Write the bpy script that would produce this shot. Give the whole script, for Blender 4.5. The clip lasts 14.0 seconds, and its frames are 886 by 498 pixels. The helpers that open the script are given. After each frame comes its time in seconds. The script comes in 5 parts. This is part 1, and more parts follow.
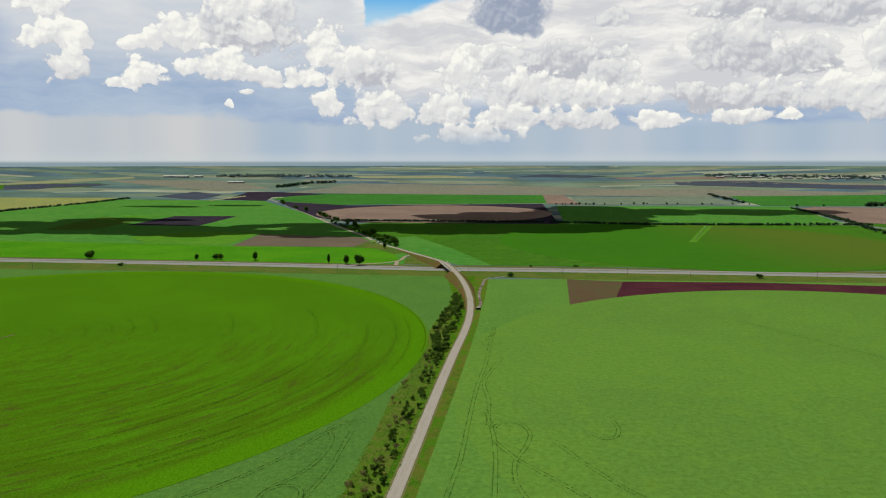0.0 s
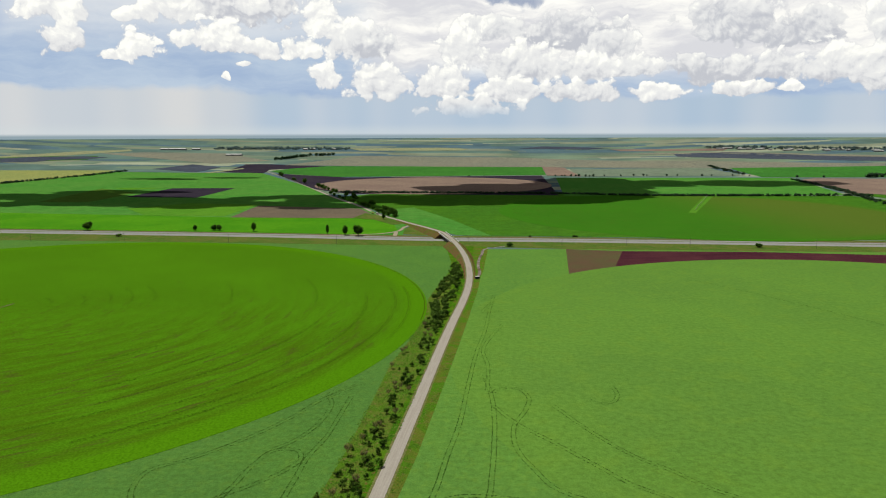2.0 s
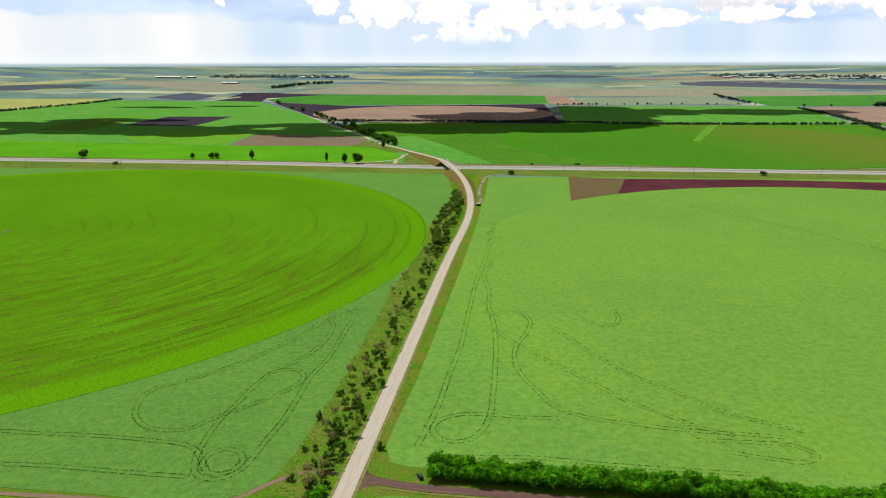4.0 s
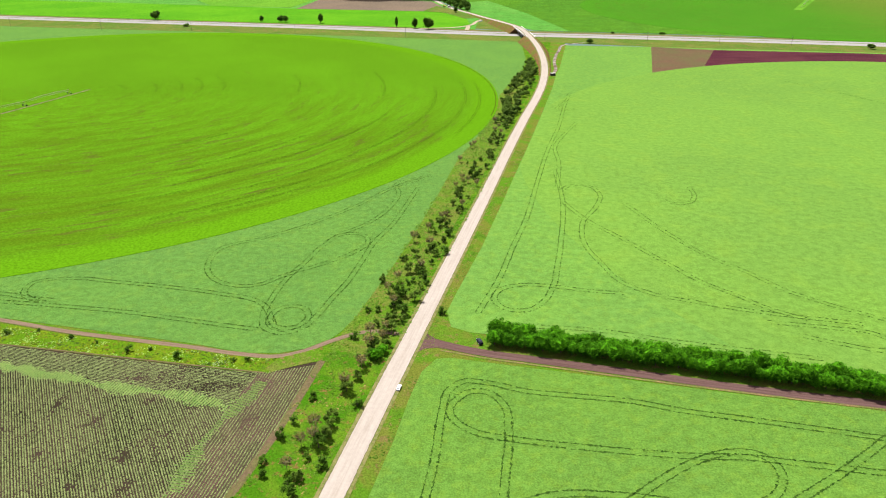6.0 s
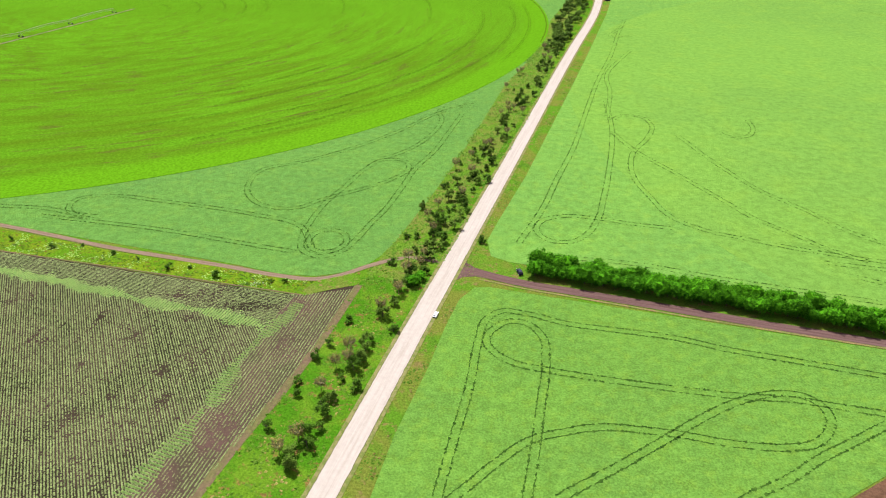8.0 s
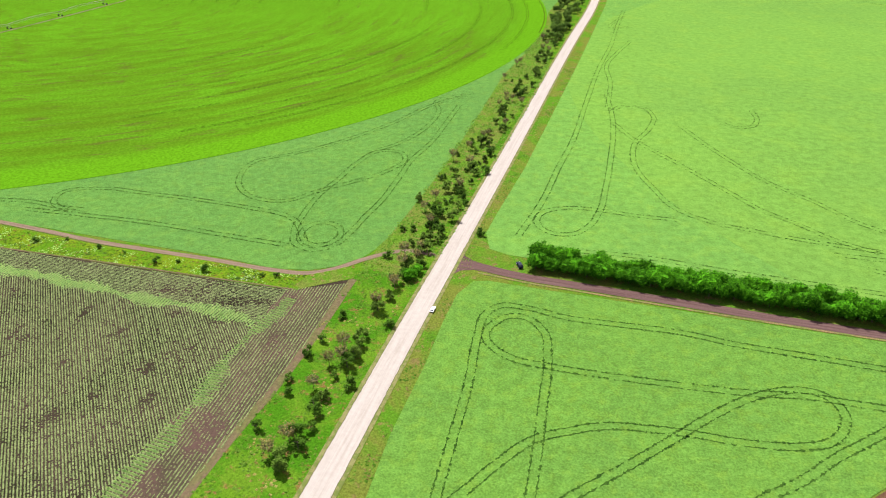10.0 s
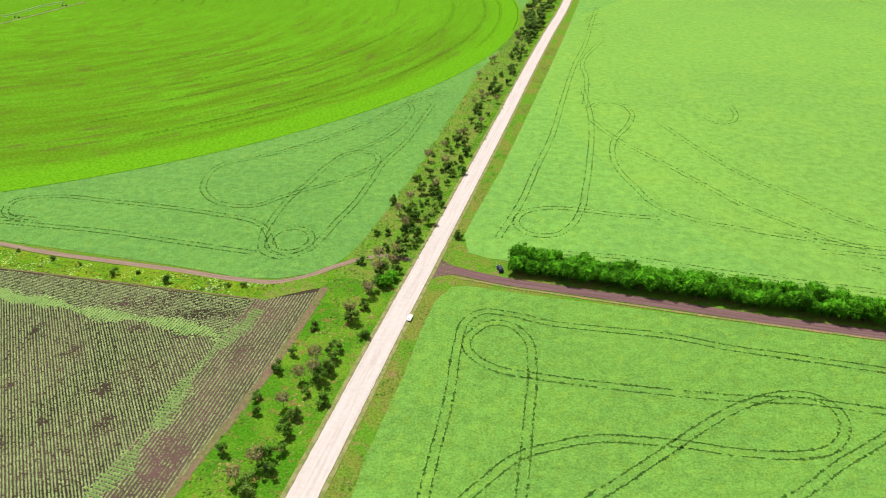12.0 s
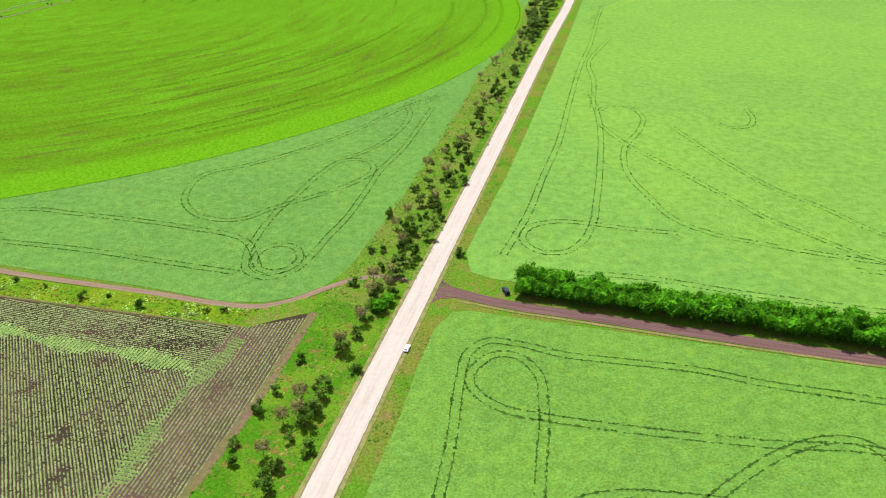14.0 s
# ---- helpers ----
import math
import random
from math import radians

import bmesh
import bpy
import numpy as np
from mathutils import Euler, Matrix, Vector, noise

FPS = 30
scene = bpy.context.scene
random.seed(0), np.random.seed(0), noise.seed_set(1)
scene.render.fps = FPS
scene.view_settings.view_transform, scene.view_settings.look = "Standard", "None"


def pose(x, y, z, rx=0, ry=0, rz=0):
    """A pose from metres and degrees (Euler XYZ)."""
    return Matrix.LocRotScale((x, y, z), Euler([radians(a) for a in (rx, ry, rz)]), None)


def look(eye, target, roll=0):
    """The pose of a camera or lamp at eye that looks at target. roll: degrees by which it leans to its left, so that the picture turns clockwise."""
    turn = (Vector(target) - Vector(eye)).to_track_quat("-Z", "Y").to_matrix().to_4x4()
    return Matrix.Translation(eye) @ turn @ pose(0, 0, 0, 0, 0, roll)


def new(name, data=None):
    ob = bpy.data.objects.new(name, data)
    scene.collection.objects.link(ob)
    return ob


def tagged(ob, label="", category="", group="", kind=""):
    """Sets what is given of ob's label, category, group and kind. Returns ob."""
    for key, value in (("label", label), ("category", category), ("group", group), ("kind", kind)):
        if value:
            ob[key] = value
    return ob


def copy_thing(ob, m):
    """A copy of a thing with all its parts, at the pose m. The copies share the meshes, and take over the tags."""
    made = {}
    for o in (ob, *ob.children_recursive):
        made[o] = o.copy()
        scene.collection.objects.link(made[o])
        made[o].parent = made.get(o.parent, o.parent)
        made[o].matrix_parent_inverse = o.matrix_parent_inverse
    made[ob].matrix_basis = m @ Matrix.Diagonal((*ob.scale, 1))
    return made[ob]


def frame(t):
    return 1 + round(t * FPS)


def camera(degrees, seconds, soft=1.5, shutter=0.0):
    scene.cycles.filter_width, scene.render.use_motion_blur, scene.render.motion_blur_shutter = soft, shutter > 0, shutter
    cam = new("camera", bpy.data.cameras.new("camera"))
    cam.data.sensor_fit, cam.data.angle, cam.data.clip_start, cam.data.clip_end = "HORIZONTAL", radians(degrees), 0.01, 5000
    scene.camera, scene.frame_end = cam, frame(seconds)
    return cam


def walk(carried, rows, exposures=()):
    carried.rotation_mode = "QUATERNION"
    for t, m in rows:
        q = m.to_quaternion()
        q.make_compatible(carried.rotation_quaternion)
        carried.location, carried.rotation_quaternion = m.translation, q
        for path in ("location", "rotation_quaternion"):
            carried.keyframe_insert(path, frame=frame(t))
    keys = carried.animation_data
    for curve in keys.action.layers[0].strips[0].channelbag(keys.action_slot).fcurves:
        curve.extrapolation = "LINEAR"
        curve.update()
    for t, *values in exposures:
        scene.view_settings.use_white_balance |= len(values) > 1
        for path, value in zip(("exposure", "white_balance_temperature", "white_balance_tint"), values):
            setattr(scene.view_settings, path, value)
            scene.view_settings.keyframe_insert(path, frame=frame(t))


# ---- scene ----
cam = camera(64.97, 14.0, 1.1)
PATH = [
    (0, pose(0.00, 0.00, 150.00, 82.84, 0, 0.11) @ pose(0, 0, 0, 0, 0, -0.05)),
    (0.5, pose(0.46, -0.06, 149.49, 82.21, 0, 0.14) @ pose(0, 0, 0, 0, 0, -0.10)),
    (1, pose(0.62, 0.80, 147.91, 81.70, 0, 0.14) @ pose(0, 0, 0, 0, 0, -0.14)),
    (1.5, pose(0.54, 1.42, 146.09, 81.18, 0, 0.11) @ pose(0, 0, 0, 0, 0, -0.15)),
    (2, pose(0.09, 1.55, 145.39, 80.65, 0, 0.04) @ pose(0, 0, 0, 0, 0, -0.15)),
    (4.5, pose(-0.54, 7.50, 137.88, 72.95, 0, 0.10) @ pose(0, 0, 0, 0, 0, -0.10)),
    (5, pose(-0.44, 9.00, 136.49, 70.58, 0, 0.14) @ pose(0, 0, 0, 0, 0, -0.08)),
    (5.5, pose(-0.33, 10.43, 134.98, 67.71, 0, 0.25) @ pose(0, 0, 0, 0, 0, -0.11)),
    (5.6, pose(-0.28, 10.72, 134.73, 67.14, 0, 0.70) @ pose(0, 0, 0, 0, 0, -0.11)),
    (5.7, pose(-0.22, 11.00, 134.48, 66.57, 0, 2.00) @ pose(0, 0, 0, 0, 0, -0.11)),
    (5.8, pose(-0.17, 11.29, 134.24, 66.00, 0, 3.90) @ pose(0, 0, 0, 0, 0, -0.11)),
    (5.9, pose(-0.12, 11.58, 133.99, 65.44, 0, 5.40) @ pose(0, 0, 0, 0, 0, -0.11)),
    (6, pose(-0.06, 11.87, 133.74, 64.87, 0, 6.00) @ pose(0, 0, 0, 0, 0, -0.11)),
    (6.5, pose(0.25, 13.03, 132.46, 61.94, 0, 6.12) @ pose(0, 0, 0, 0, 0, -0.16)),
    (6.6, pose(0.27, 13.24, 132.25, 61.42, 0, 6.30) @ pose(0, 0, 0, 0, 0, -0.16)),
    (6.7, pose(0.30, 13.44, 132.05, 60.91, 0, 7.50) @ pose(0, 0, 0, 0, 0, -0.16)),
    (6.8, pose(0.32, 13.64, 131.84, 60.39, 0, 8.90) @ pose(0, 0, 0, 0, 0, -0.16)),
    (6.9, pose(0.35, 13.84, 131.63, 59.88, 0, 9.70) @ pose(0, 0, 0, 0, 0, -0.16)),
    (7, pose(0.37, 14.05, 131.43, 59.36, 0, 10.02) @ pose(0, 0, 0, 0, 0, -0.15)),
    (7.5, pose(0.03, 15.32, 129.85, 59.37, 0, 9.95) @ pose(0, 0, 0, 0, 0, -0.14)),
    (8, pose(-0.26, 16.61, 128.44, 59.47, 0, 9.89) @ pose(0, 0, 0, 0, 0, -0.13)),
    (10.5, pose(-1.66, 24.47, 122.20, 59.14, 0, 9.60) @ pose(0, 0, 0, 0, 0, -0.16)),
    (11, pose(-1.95, 26.24, 121.21, 59.16, 0, 9.35) @ pose(0, 0, 0, 0, 0, -0.15)),
    (11.5, pose(-2.19, 28.88, 119.71, 59.27, 0, 8.18) @ pose(0, 0, 0, 0, 0, -0.18)),
    (12, pose(-2.85, 32.33, 118.41, 59.32, 0, 7.40) @ pose(0, 0, 0, 0, 0, -0.18)),
    (12.5, pose(-3.52, 36.66, 117.39, 59.27, 0, 7.36) @ pose(0, 0, 0, 0, 0, -0.20)),
    (13, pose(-4.30, 41.19, 116.69, 59.17, 0, 7.30) @ pose(0, 0, 0, 0, 0, -0.22)),
    (13.5, pose(-4.91, 46.17, 115.55, 59.19, 0, 7.28) @ pose(0, 0, 0, 0, 0, -0.23)),
    (14, pose(-5.74, 51.95, 113.73, 59.26, 0, 7.31) @ pose(0, 0, 0, 0, 0, -0.21)),
]
EXPOSURES = [(0, 0.77, 6500, 3), (1.0, 0.81, 6500, 3), (2.0, 0.93, 6500, 3), (4.5, 1.67, 6700, 5), (5.5, 2.03, 6600, 11), (7.0, 2.17, 6250, 15.5), (10.5, 2.17, 6150, 15.5), (14.0, 2.17, 6150, 15)]
walk(cam, PATH, EXPOSURES)

# ---------------------------------------------------------------- light
SUN_EL, SUN_AZ = 60.0, -38.0            # degrees; azimuth from +y towards +x
sun_way = Vector((math.sin(radians(SUN_AZ)) * math.cos(radians(SUN_EL)),
                  math.cos(radians(SUN_AZ)) * math.cos(radians(SUN_EL)), math.sin(radians(SUN_EL))))
sun_data = bpy.data.lights.new("sun", "SUN")
sun_data.energy, sun_data.angle, sun_data.color = 5.0, radians(0.6), (1.0, 0.96, 0.88)
sun = new("sun", sun_data)
sun.matrix_world = look((0, 0, 300), Vector((0, 0, 300)) - sun_way)


class Nodes:
    """Short hand for building a node tree."""

    def __init__(self, tree):
        self.tree = tree
        tree.nodes.clear()

    def add(self, kind, ins=None, **props):
        n = self.tree.nodes.new(kind)
        for k, v in props.items():
            give(n, k, v)
        for k, v in (ins or {}).items():
            sock = n.inputs[k]
            if isinstance(v, bpy.types.NodeSocket):
                self.tree.links.new(v, sock)
            else:
                sock.default_value = v
        return n

    def math(self, op, a, b=0.0, c=0.0, clamp=False):
        n = self.add("ShaderNodeMath", {0: a, 1: b, 2: c})
        n.operation, n.use_clamp = op, clamp
        return n.outputs[0]

    def vec(self, op, a, b=(0, 0, 0), c=(0, 0, 0)):
        n = self.add("ShaderNodeVectorMath", {0: a, 1: b})
        n.operation = op
        if op == "MULTIPLY_ADD":
            if isinstance(c, bpy.types.NodeSocket):
                self.tree.links.new(c, n.inputs[2])
            else:
                n.inputs[2].default_value = c
        return n.outputs["Value"] if op in ("LENGTH", "DOT_PRODUCT", "DISTANCE") else n.outputs[0]

    def noise(self, co, scale, detail=4.0, rough=0.55, warp=0.0):
        n = self.add("ShaderNodeTexNoise", {"Vector": co, "Scale": scale, "Detail": detail, "Roughness": rough, "Distortion": warp})
        return n.outputs["Fac"]

    def ramp(self, fac, lo, hi, a=0.0, b=1.0):
        n = self.add("ShaderNodeMapRange", {"Value": fac, "From Min": lo, "From Max": hi, "To Min": a, "To Max": b})
        n.interpolation_type = "SMOOTHSTEP"
        return n.outputs[0]

    def mix(self, fac, a, b):
        n = self.add("ShaderNodeMix")
        n.data_type = "RGBA"
        for k, v in ((0, fac), (6, a), (7, b)):
            if isinstance(v, bpy.types.NodeSocket):
                self.tree.links.new(v, n.inputs[k])
            else:
                n.inputs[k].default_value = (*v, 1) if isinstance(v, tuple) and len(v) == 3 else v
        return n.outputs[2]


def give(n, k, v):
    if k == "sky_type":
        n.sky_type = v
    elif k == "group":
        n.node_tree = v


SKY = 0.5


def tone(r, g, b):
    """A sky colour as seen by eye (0 to 255), turned into light."""
    return tuple((v / 255 if v < 10.3 else ((v / 255 + .055) / 1.055) ** 2.4 * 1.1174) for v in (r, g, b))


# Cumulus heaps on the sky, farthest first: left and right end, top and base in hundredths of the lens's length from
# straight ahead and from the horizon, how white the top is, how grey the base.
HEAPS = [
    # western heaps before the blue-grey rain cloud
    (-7.30, -6.45, 2.45, 3.00, 1.0, .2), (-7.15, -5.95, 1.90, 2.40, 1.0, .3), (-6.85, -6.15, 1.35, 2.00, .85, .4),
    (-5.62, -5.20, 1.90, 2.18, .95, .3), (-5.35, -4.80, 1.88, 2.30, 1.0, .3), (-4.95, -3.95, 1.86, 2.50, 1.0, .35),
    (-4.20, -2.50, 1.75, 3.10, .95, .8), (-4.15, -3.10, 2.35, 3.10, 1.0, .3), (-3.60, -2.85, 2.00, 2.45, 1.0, .5),
    (-4.70, -4.28, 1.48, 1.82, 1.0, .2), (-4.40, -3.20, 1.33, 1.92, 1.0, .4), (-3.50, -2.70, 1.30, 1.68, .95, .5),
    (-6.00, -5.30, 1.23, 1.48, .95, .2), (-5.58, -4.82, 1.23, 1.78, 1.0, .25),
    (-2.40, -1.70, 1.55, 2.42, 1.0, .3), (-2.30, -.80, 1.25, 2.05, 1.0, .45), (-2.85, -2.00, 1.26, 1.70, 1.0, .3), (-1.60, -.80, 1.25, 1.90, .95, .95),
    (-3.82, -3.62, .88, 1.04, .95, .2), (-3.60, -3.32, 1.15, 1.26, .85, .2),
    # high grey heaps
    (2.55, 3.20, 2.25, 2.65, .9, .6), (4.45, 5.90, 2.28, 3.05, .95, .9), (5.60, 6.80, 2.30, 2.85, .9, .9), (6.50, 7.60, 2.32, 3.00, .95, .8),
    (4.10, 5.85, 1.55, 2.45, 1.0, .85), (5.40, 6.75, 1.45, 2.10, .9, .9), (7.25, 8.30, 1.50, 2.35, 1.0, .6),
    # the long bank
    (.10, 1.60, 1.55, 2.10, 1.0, .6), (1.10, 3.20, 1.36, 2.05, .95, 1.0), (-.20, .85, 1.15, 1.80, 1.0, .5), (2.20, 3.35, 1.25, 1.78, 1.0, .7),
    (.40, 2.20, .80, 1.55, 1.0, .7), (1.90, 3.00, .88, 1.45, 1.0, .7), (2.70, 3.95, .98, 1.38, 1.0, .6), (3.80, 5.20, .98, 1.40, .9, .8),
    (4.10, 5.70, .85, 1.35, .95, 1.0), (5.30, 6.30, .90, 1.40, .9, .7), (6.20, 7.40, .85, 1.55, 1.0, .6), (6.80, 8.30, .75, 1.55, 1.0, .7),
    (-2.30, -1.70, .78, 1.24, .95, .4), (-1.75, -.40, .55, 1.30, 1.0, .5), (-.70, .60, .55, 1.22, 1.0, .6), (.20, 1.90, .50, 1.00, .95, .6),
    (1.60, 3.20, .52, .95, .9, .6), (3.10, 4.20, .60, .90, .95, .4), (4.60, 5.80, .66, .92, .85, .4), (5.80, 6.30, .70, .90, 1.0, .2), (-.50, 1.40, .30, .65, .75, .3),
]


def make_world():
    world = bpy.data.worlds.new("world")
    scene.world = world
    world.use_nodes = True
    k = Nodes(world.node_tree)
    way = k.add("ShaderNodeTexCoord").outputs["Generated"]
    xyz = k.add("ShaderNodeSeparateXYZ", {0: way}).outputs
    az = k.math("ARCTAN2", xyz[0], xyz[1])
    el = k.math("ARCSINE", xyz[2])
    place = k.add("ShaderNodeCombineXYZ", {0: k.math("MULTIPLY", az, 12.31), 1: k.math("MULTIPLY", el, 12.31), 2: 0.0}).outputs[0]
    sky = k.add("ShaderNodeTexSky", sky_type="NISHITA")
    sky.sun_disc, sky.sun_elevation, sky.sun_rotation = False, radians(SUN_EL), radians(SUN_AZ)
    sky.air_density, sky.dust_density, sky.altitude = 1.0, 1.5, 150
    blue = k.vec("SCALE", sky.outputs[0])
    blue.node.inputs["Scale"].default_value = 0.085
    u = k.add("ShaderNodeSeparateXYZ", {0: place}).outputs
    # slow warp of the sky's plane
    w1 = k.add("ShaderNodeTexNoise", {"Vector": place, "Scale": 1.8, "Detail": 3.0, "Roughness": 0.55}).outputs["Color"]
    warped = k.vec("ADD", place, k.vec("MULTIPLY_ADD", w1, (0.36, 0.28, 0), (-0.18, -0.14, 0)))
    wu = k.add("ShaderNodeSeparateXYZ", {0: warped}).outputs
    # rain haze low down: pale shafts in the west, bluish ones further round
    shafts = k.noise(k.vec("MULTIPLY", place, (0.55, 0.05, 1)), 1.0, 2.0)
    pale = k.mix(k.ramp(shafts, 0.3, 0.7), tone(186, 196, 212), tone(209, 210, 216))
    cool = k.mix(k.ramp(shafts, 0.3, 0.7), tone(168, 188, 213), tone(192, 201, 217))
    low = k.mix(k.ramp(k.math("ADD", u[0], k.math("MULTIPLY", shafts, 1.2)), -3.2, -2.2), pale, cool)
    low = k.mix(k.ramp(u[1], 0.02, 0.22, 0.5, 0.0), low, tone(206, 213, 220))
    # the blue-grey rain cloud with a level base, lighter upwards
    bands = k.noise(k.vec("MULTIPLY", warped, (0.5, 2.2, 1)), 1.0, 5.0, 0.6)
    cloud = k.mix(k.ramp(bands, 0.32, 0.68), tone(158, 178, 212), tone(184, 199, 222))
    cloud = k.mix(k.ramp(u[1], 1.15, 2.1), cloud, k.mix(k.ramp(bands, 0.3, 0.7), tone(204, 211, 226), tone(226, 227, 234)))
    base_line = k.math("MULTIPLY_ADD", bands, 0.22, k.math("MULTIPLY_ADD", u[0], -0.012, 0.48))
    back = k.mix(k.ramp(k.math("SUBTRACT", wu[1], base_line), 0.0, 0.14), low, cloud)
    back = k.mix(k.ramp(u[1], 3.0, 4.5), back, blue)
    # a bright white veil over the east, with thin grey streaks
    streaks = k.noise(k.vec("MULTIPLY", warped, (0.55, 2.6, 1)), 1.0, 6.0, 0.62)
    white = k.mix(k.ramp(streaks, 0.36, 0.66), tone(214, 214, 224), tone(252, 250, 250))
    east = k.math("MULTIPLY", k.ramp(k.math("MULTIPLY_ADD", streaks, 0.9, wu[0]), -1.3, -0.5), k.ramp(wu[1], 0.75, 1.3))
    back = k.mix(east, back, white)
    # a blue gap: under a rising cloud edge, above the veil's falling one
    gap = k.math("MULTIPLY", k.ramp(k.math("MULTIPLY_ADD", wu[0], -0.30, wu[1]), 2.60, 2.76), k.ramp(k.math("MULTIPLY_ADD", wu[0], -0.55, wu[1]), 3.40, 3.44, 1.0, 0.0))
    gap = k.math("MULTIPLY", gap, k.math("MULTIPLY", k.ramp(wu[0], -1.40, -1.34), k.ramp(wu[0], 0.6, 1.2, 1.0, 0.0)))
    back = k.mix(gap, back, k.mix(k.ramp(u[1], 2.3, 2.8), tone(176, 214, 244), tone(104, 180, 240)))
    gap = k.vec("LENGTH", k.vec("MULTIPLY_ADD", warped, (1 / 0.4, 1 / 0.3, 0), (-7.8 / 0.4, -2.55 / 0.3, 0)))
    back = k.mix(k.ramp(gap, 0.6, 1.2, 1.0, 0.0), back, tone(168, 196, 238))
    # heavy darker shafts in the west
    dark = k.vec("LENGTH", k.vec("MULTIPLY_ADD", warped, (1 / 1.05, 1 / 0.85, 0), (7.75 / 1.05, -1.85 / 0.85, 0)))
    back = k.mix(k.ramp(dark, 0.6, 1.15, 0.85, 0.0), back, tone(156, 174, 212))

    # cumulus: one billowing relief for all, cut out heap by heap
    def billows(co):
        puff = k.add("ShaderNodeTexVoronoi", {"Vector": co, "Scale": 3.4, "Detail": 4.0, "Roughness": 0.5, "Lacunarity": 2.1})
        puff.feature = "SMOOTH_F1"
        puff.inputs["Smoothness"].default_value = 0.35
        puff.normalize = True
        return k.math("MULTIPLY_ADD", puff.outputs["Distance"], -2.5, k.math("MULTIPLY_ADD", k.noise(co, 5.0, 6.0, 0.6), 0.36, 0.50))

    here = billows(warped)
    there = billows(k.vec("ADD", warped, (-0.035, 0.055, 0)))
    relief = k.math("MULTIPLY_ADD", k.math("SUBTRACT", here, there), 0.8, k.math("MULTIPLY", here, 0.30))
    soft = k.noise(k.vec("MULTIPLY", warped, (0.9, 2.2, 1)), 1.3, 5.0, 0.6)
    shade, mid, bright = tone(192, 194, 206), tone(229, 229, 234), tone(255, 254, 252)
    cover, light = k.math("MULTIPLY", u[0], 0.0), k.math("MULTIPLY", u[0], 0.0)
    hx, hy = wu[0], wu[1]
    for left, right, base_v, top_v, top, base in HEAPS:
        u0, a, v0, b = (left + right) / 2, (right - left) / 2 * 1.08, base_v + (top_v - base_v) * .4, (top_v - base_v) * .66
        u0, v0 = 12.31 * math.atan(u0 / 12.31), v0 * math.cos(math.atan(u0 / 12.31))
        # each heap waits for the one behind it, which keeps the tree narrow
        hx = k.math("MULTIPLY_ADD", cover, 1e-6, hx)
        x = k.math("MULTIPLY_ADD", hx, 1 / a, -u0 / a)
        height = k.math("MULTIPLY_ADD", k.math("MULTIPLY_ADD", x, 1e-6, hy), 1 / b, -v0 / b)
        y = k.math("MAXIMUM", height, k.math("MULTIPLY", height, -1.6))
        d = k.math("SQRT", k.math("MULTIPLY_ADD", x, x, k.math("MULTIPLY", y, y)))
        body = k.math("MULTIPLY_ADD", here, .95, k.math("SUBTRACT", 1.0, d))
        mask = k.math("MULTIPLY", k.ramp(body, 0.02, 0.24), k.ramp(height, -.95, -.45, 0.35, 1.0))
        lit = k.math("MULTIPLY_ADD", height, .26 * (1 + base), k.math("MULTIPLY_ADD", soft, -.8 * base, k.math("ADD", relief, top - .36 + .26 * (1 - base))), clamp=True)
        light = k.math("MULTIPLY_ADD", mask, k.math("SUBTRACT", lit, light), light)
        cover = k.math("MAXIMUM", cover, mask)
    colour = k.mix(k.ramp(light, 0.0, 0.55), shade, mid)
    colour = k.mix(k.ramp(light, 0.5, 1.0), colour, bright)
    full = k.mix(cover, back, colour)
    # anywhere else the same kind of sky goes on
    far = k.math("MULTIPLY_ADD", k.noise(k.vec("MULTIPLY", warped, (0.5, 0.8, 1)), 0.55, 2.0), 4.0, -2.4)
    rest = k.math("MAXIMUM", k.ramp(k.math("ABSOLUTE", u[0]), 7.9, 9.0, -3.0, 0.0), k.ramp(u[1], 3.2, 4.2, -3.0, 0.0))
    body = k.math("ADD", here, k.math("ADD", far, rest))
    lit = k.math("ADD", relief, 0.72, clamp=True)
    full = k.mix(k.ramp(body, 0.02, 0.24), full, k.mix(lit, shade, bright))
    # one dark heap in front
    q = k.vec("MULTIPLY_ADD", warped, (1 / 0.78, 1 / 0.74, 0), (-1.18 / 0.78, -2.50 / 0.74, 0))
    dark = k.vec("LENGTH", k.vec("MAXIMUM", q, k.vec("MULTIPLY", q, (-1.0, -1.5, 0))))
    dark = k.math("MULTIPLY_ADD", here, 0.6, k.math("SUBTRACT", 1.0, dark))
    full = k.mix(k.ramp(dark, 0.0, 0.30, 0.0, 0.92), full, k.mix(k.math("MULTIPLY_ADD", relief, 1.2, 0.1, clamp=True), tone(150, 162, 190), tone(208, 212, 226)))
    full = k.mix(k.ramp(u[1], 0.2, 0.6), back, full)
    # below the horizon: the last of the plain, distance haze put in as plain blue
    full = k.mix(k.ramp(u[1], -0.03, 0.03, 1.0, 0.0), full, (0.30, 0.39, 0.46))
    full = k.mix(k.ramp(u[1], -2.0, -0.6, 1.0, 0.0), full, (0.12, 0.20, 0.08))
    full = k.vec("MULTIPLY", full, (1.02, 0.985, 0.965))
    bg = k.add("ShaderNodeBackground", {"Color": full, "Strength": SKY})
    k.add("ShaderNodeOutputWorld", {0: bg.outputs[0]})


make_world()


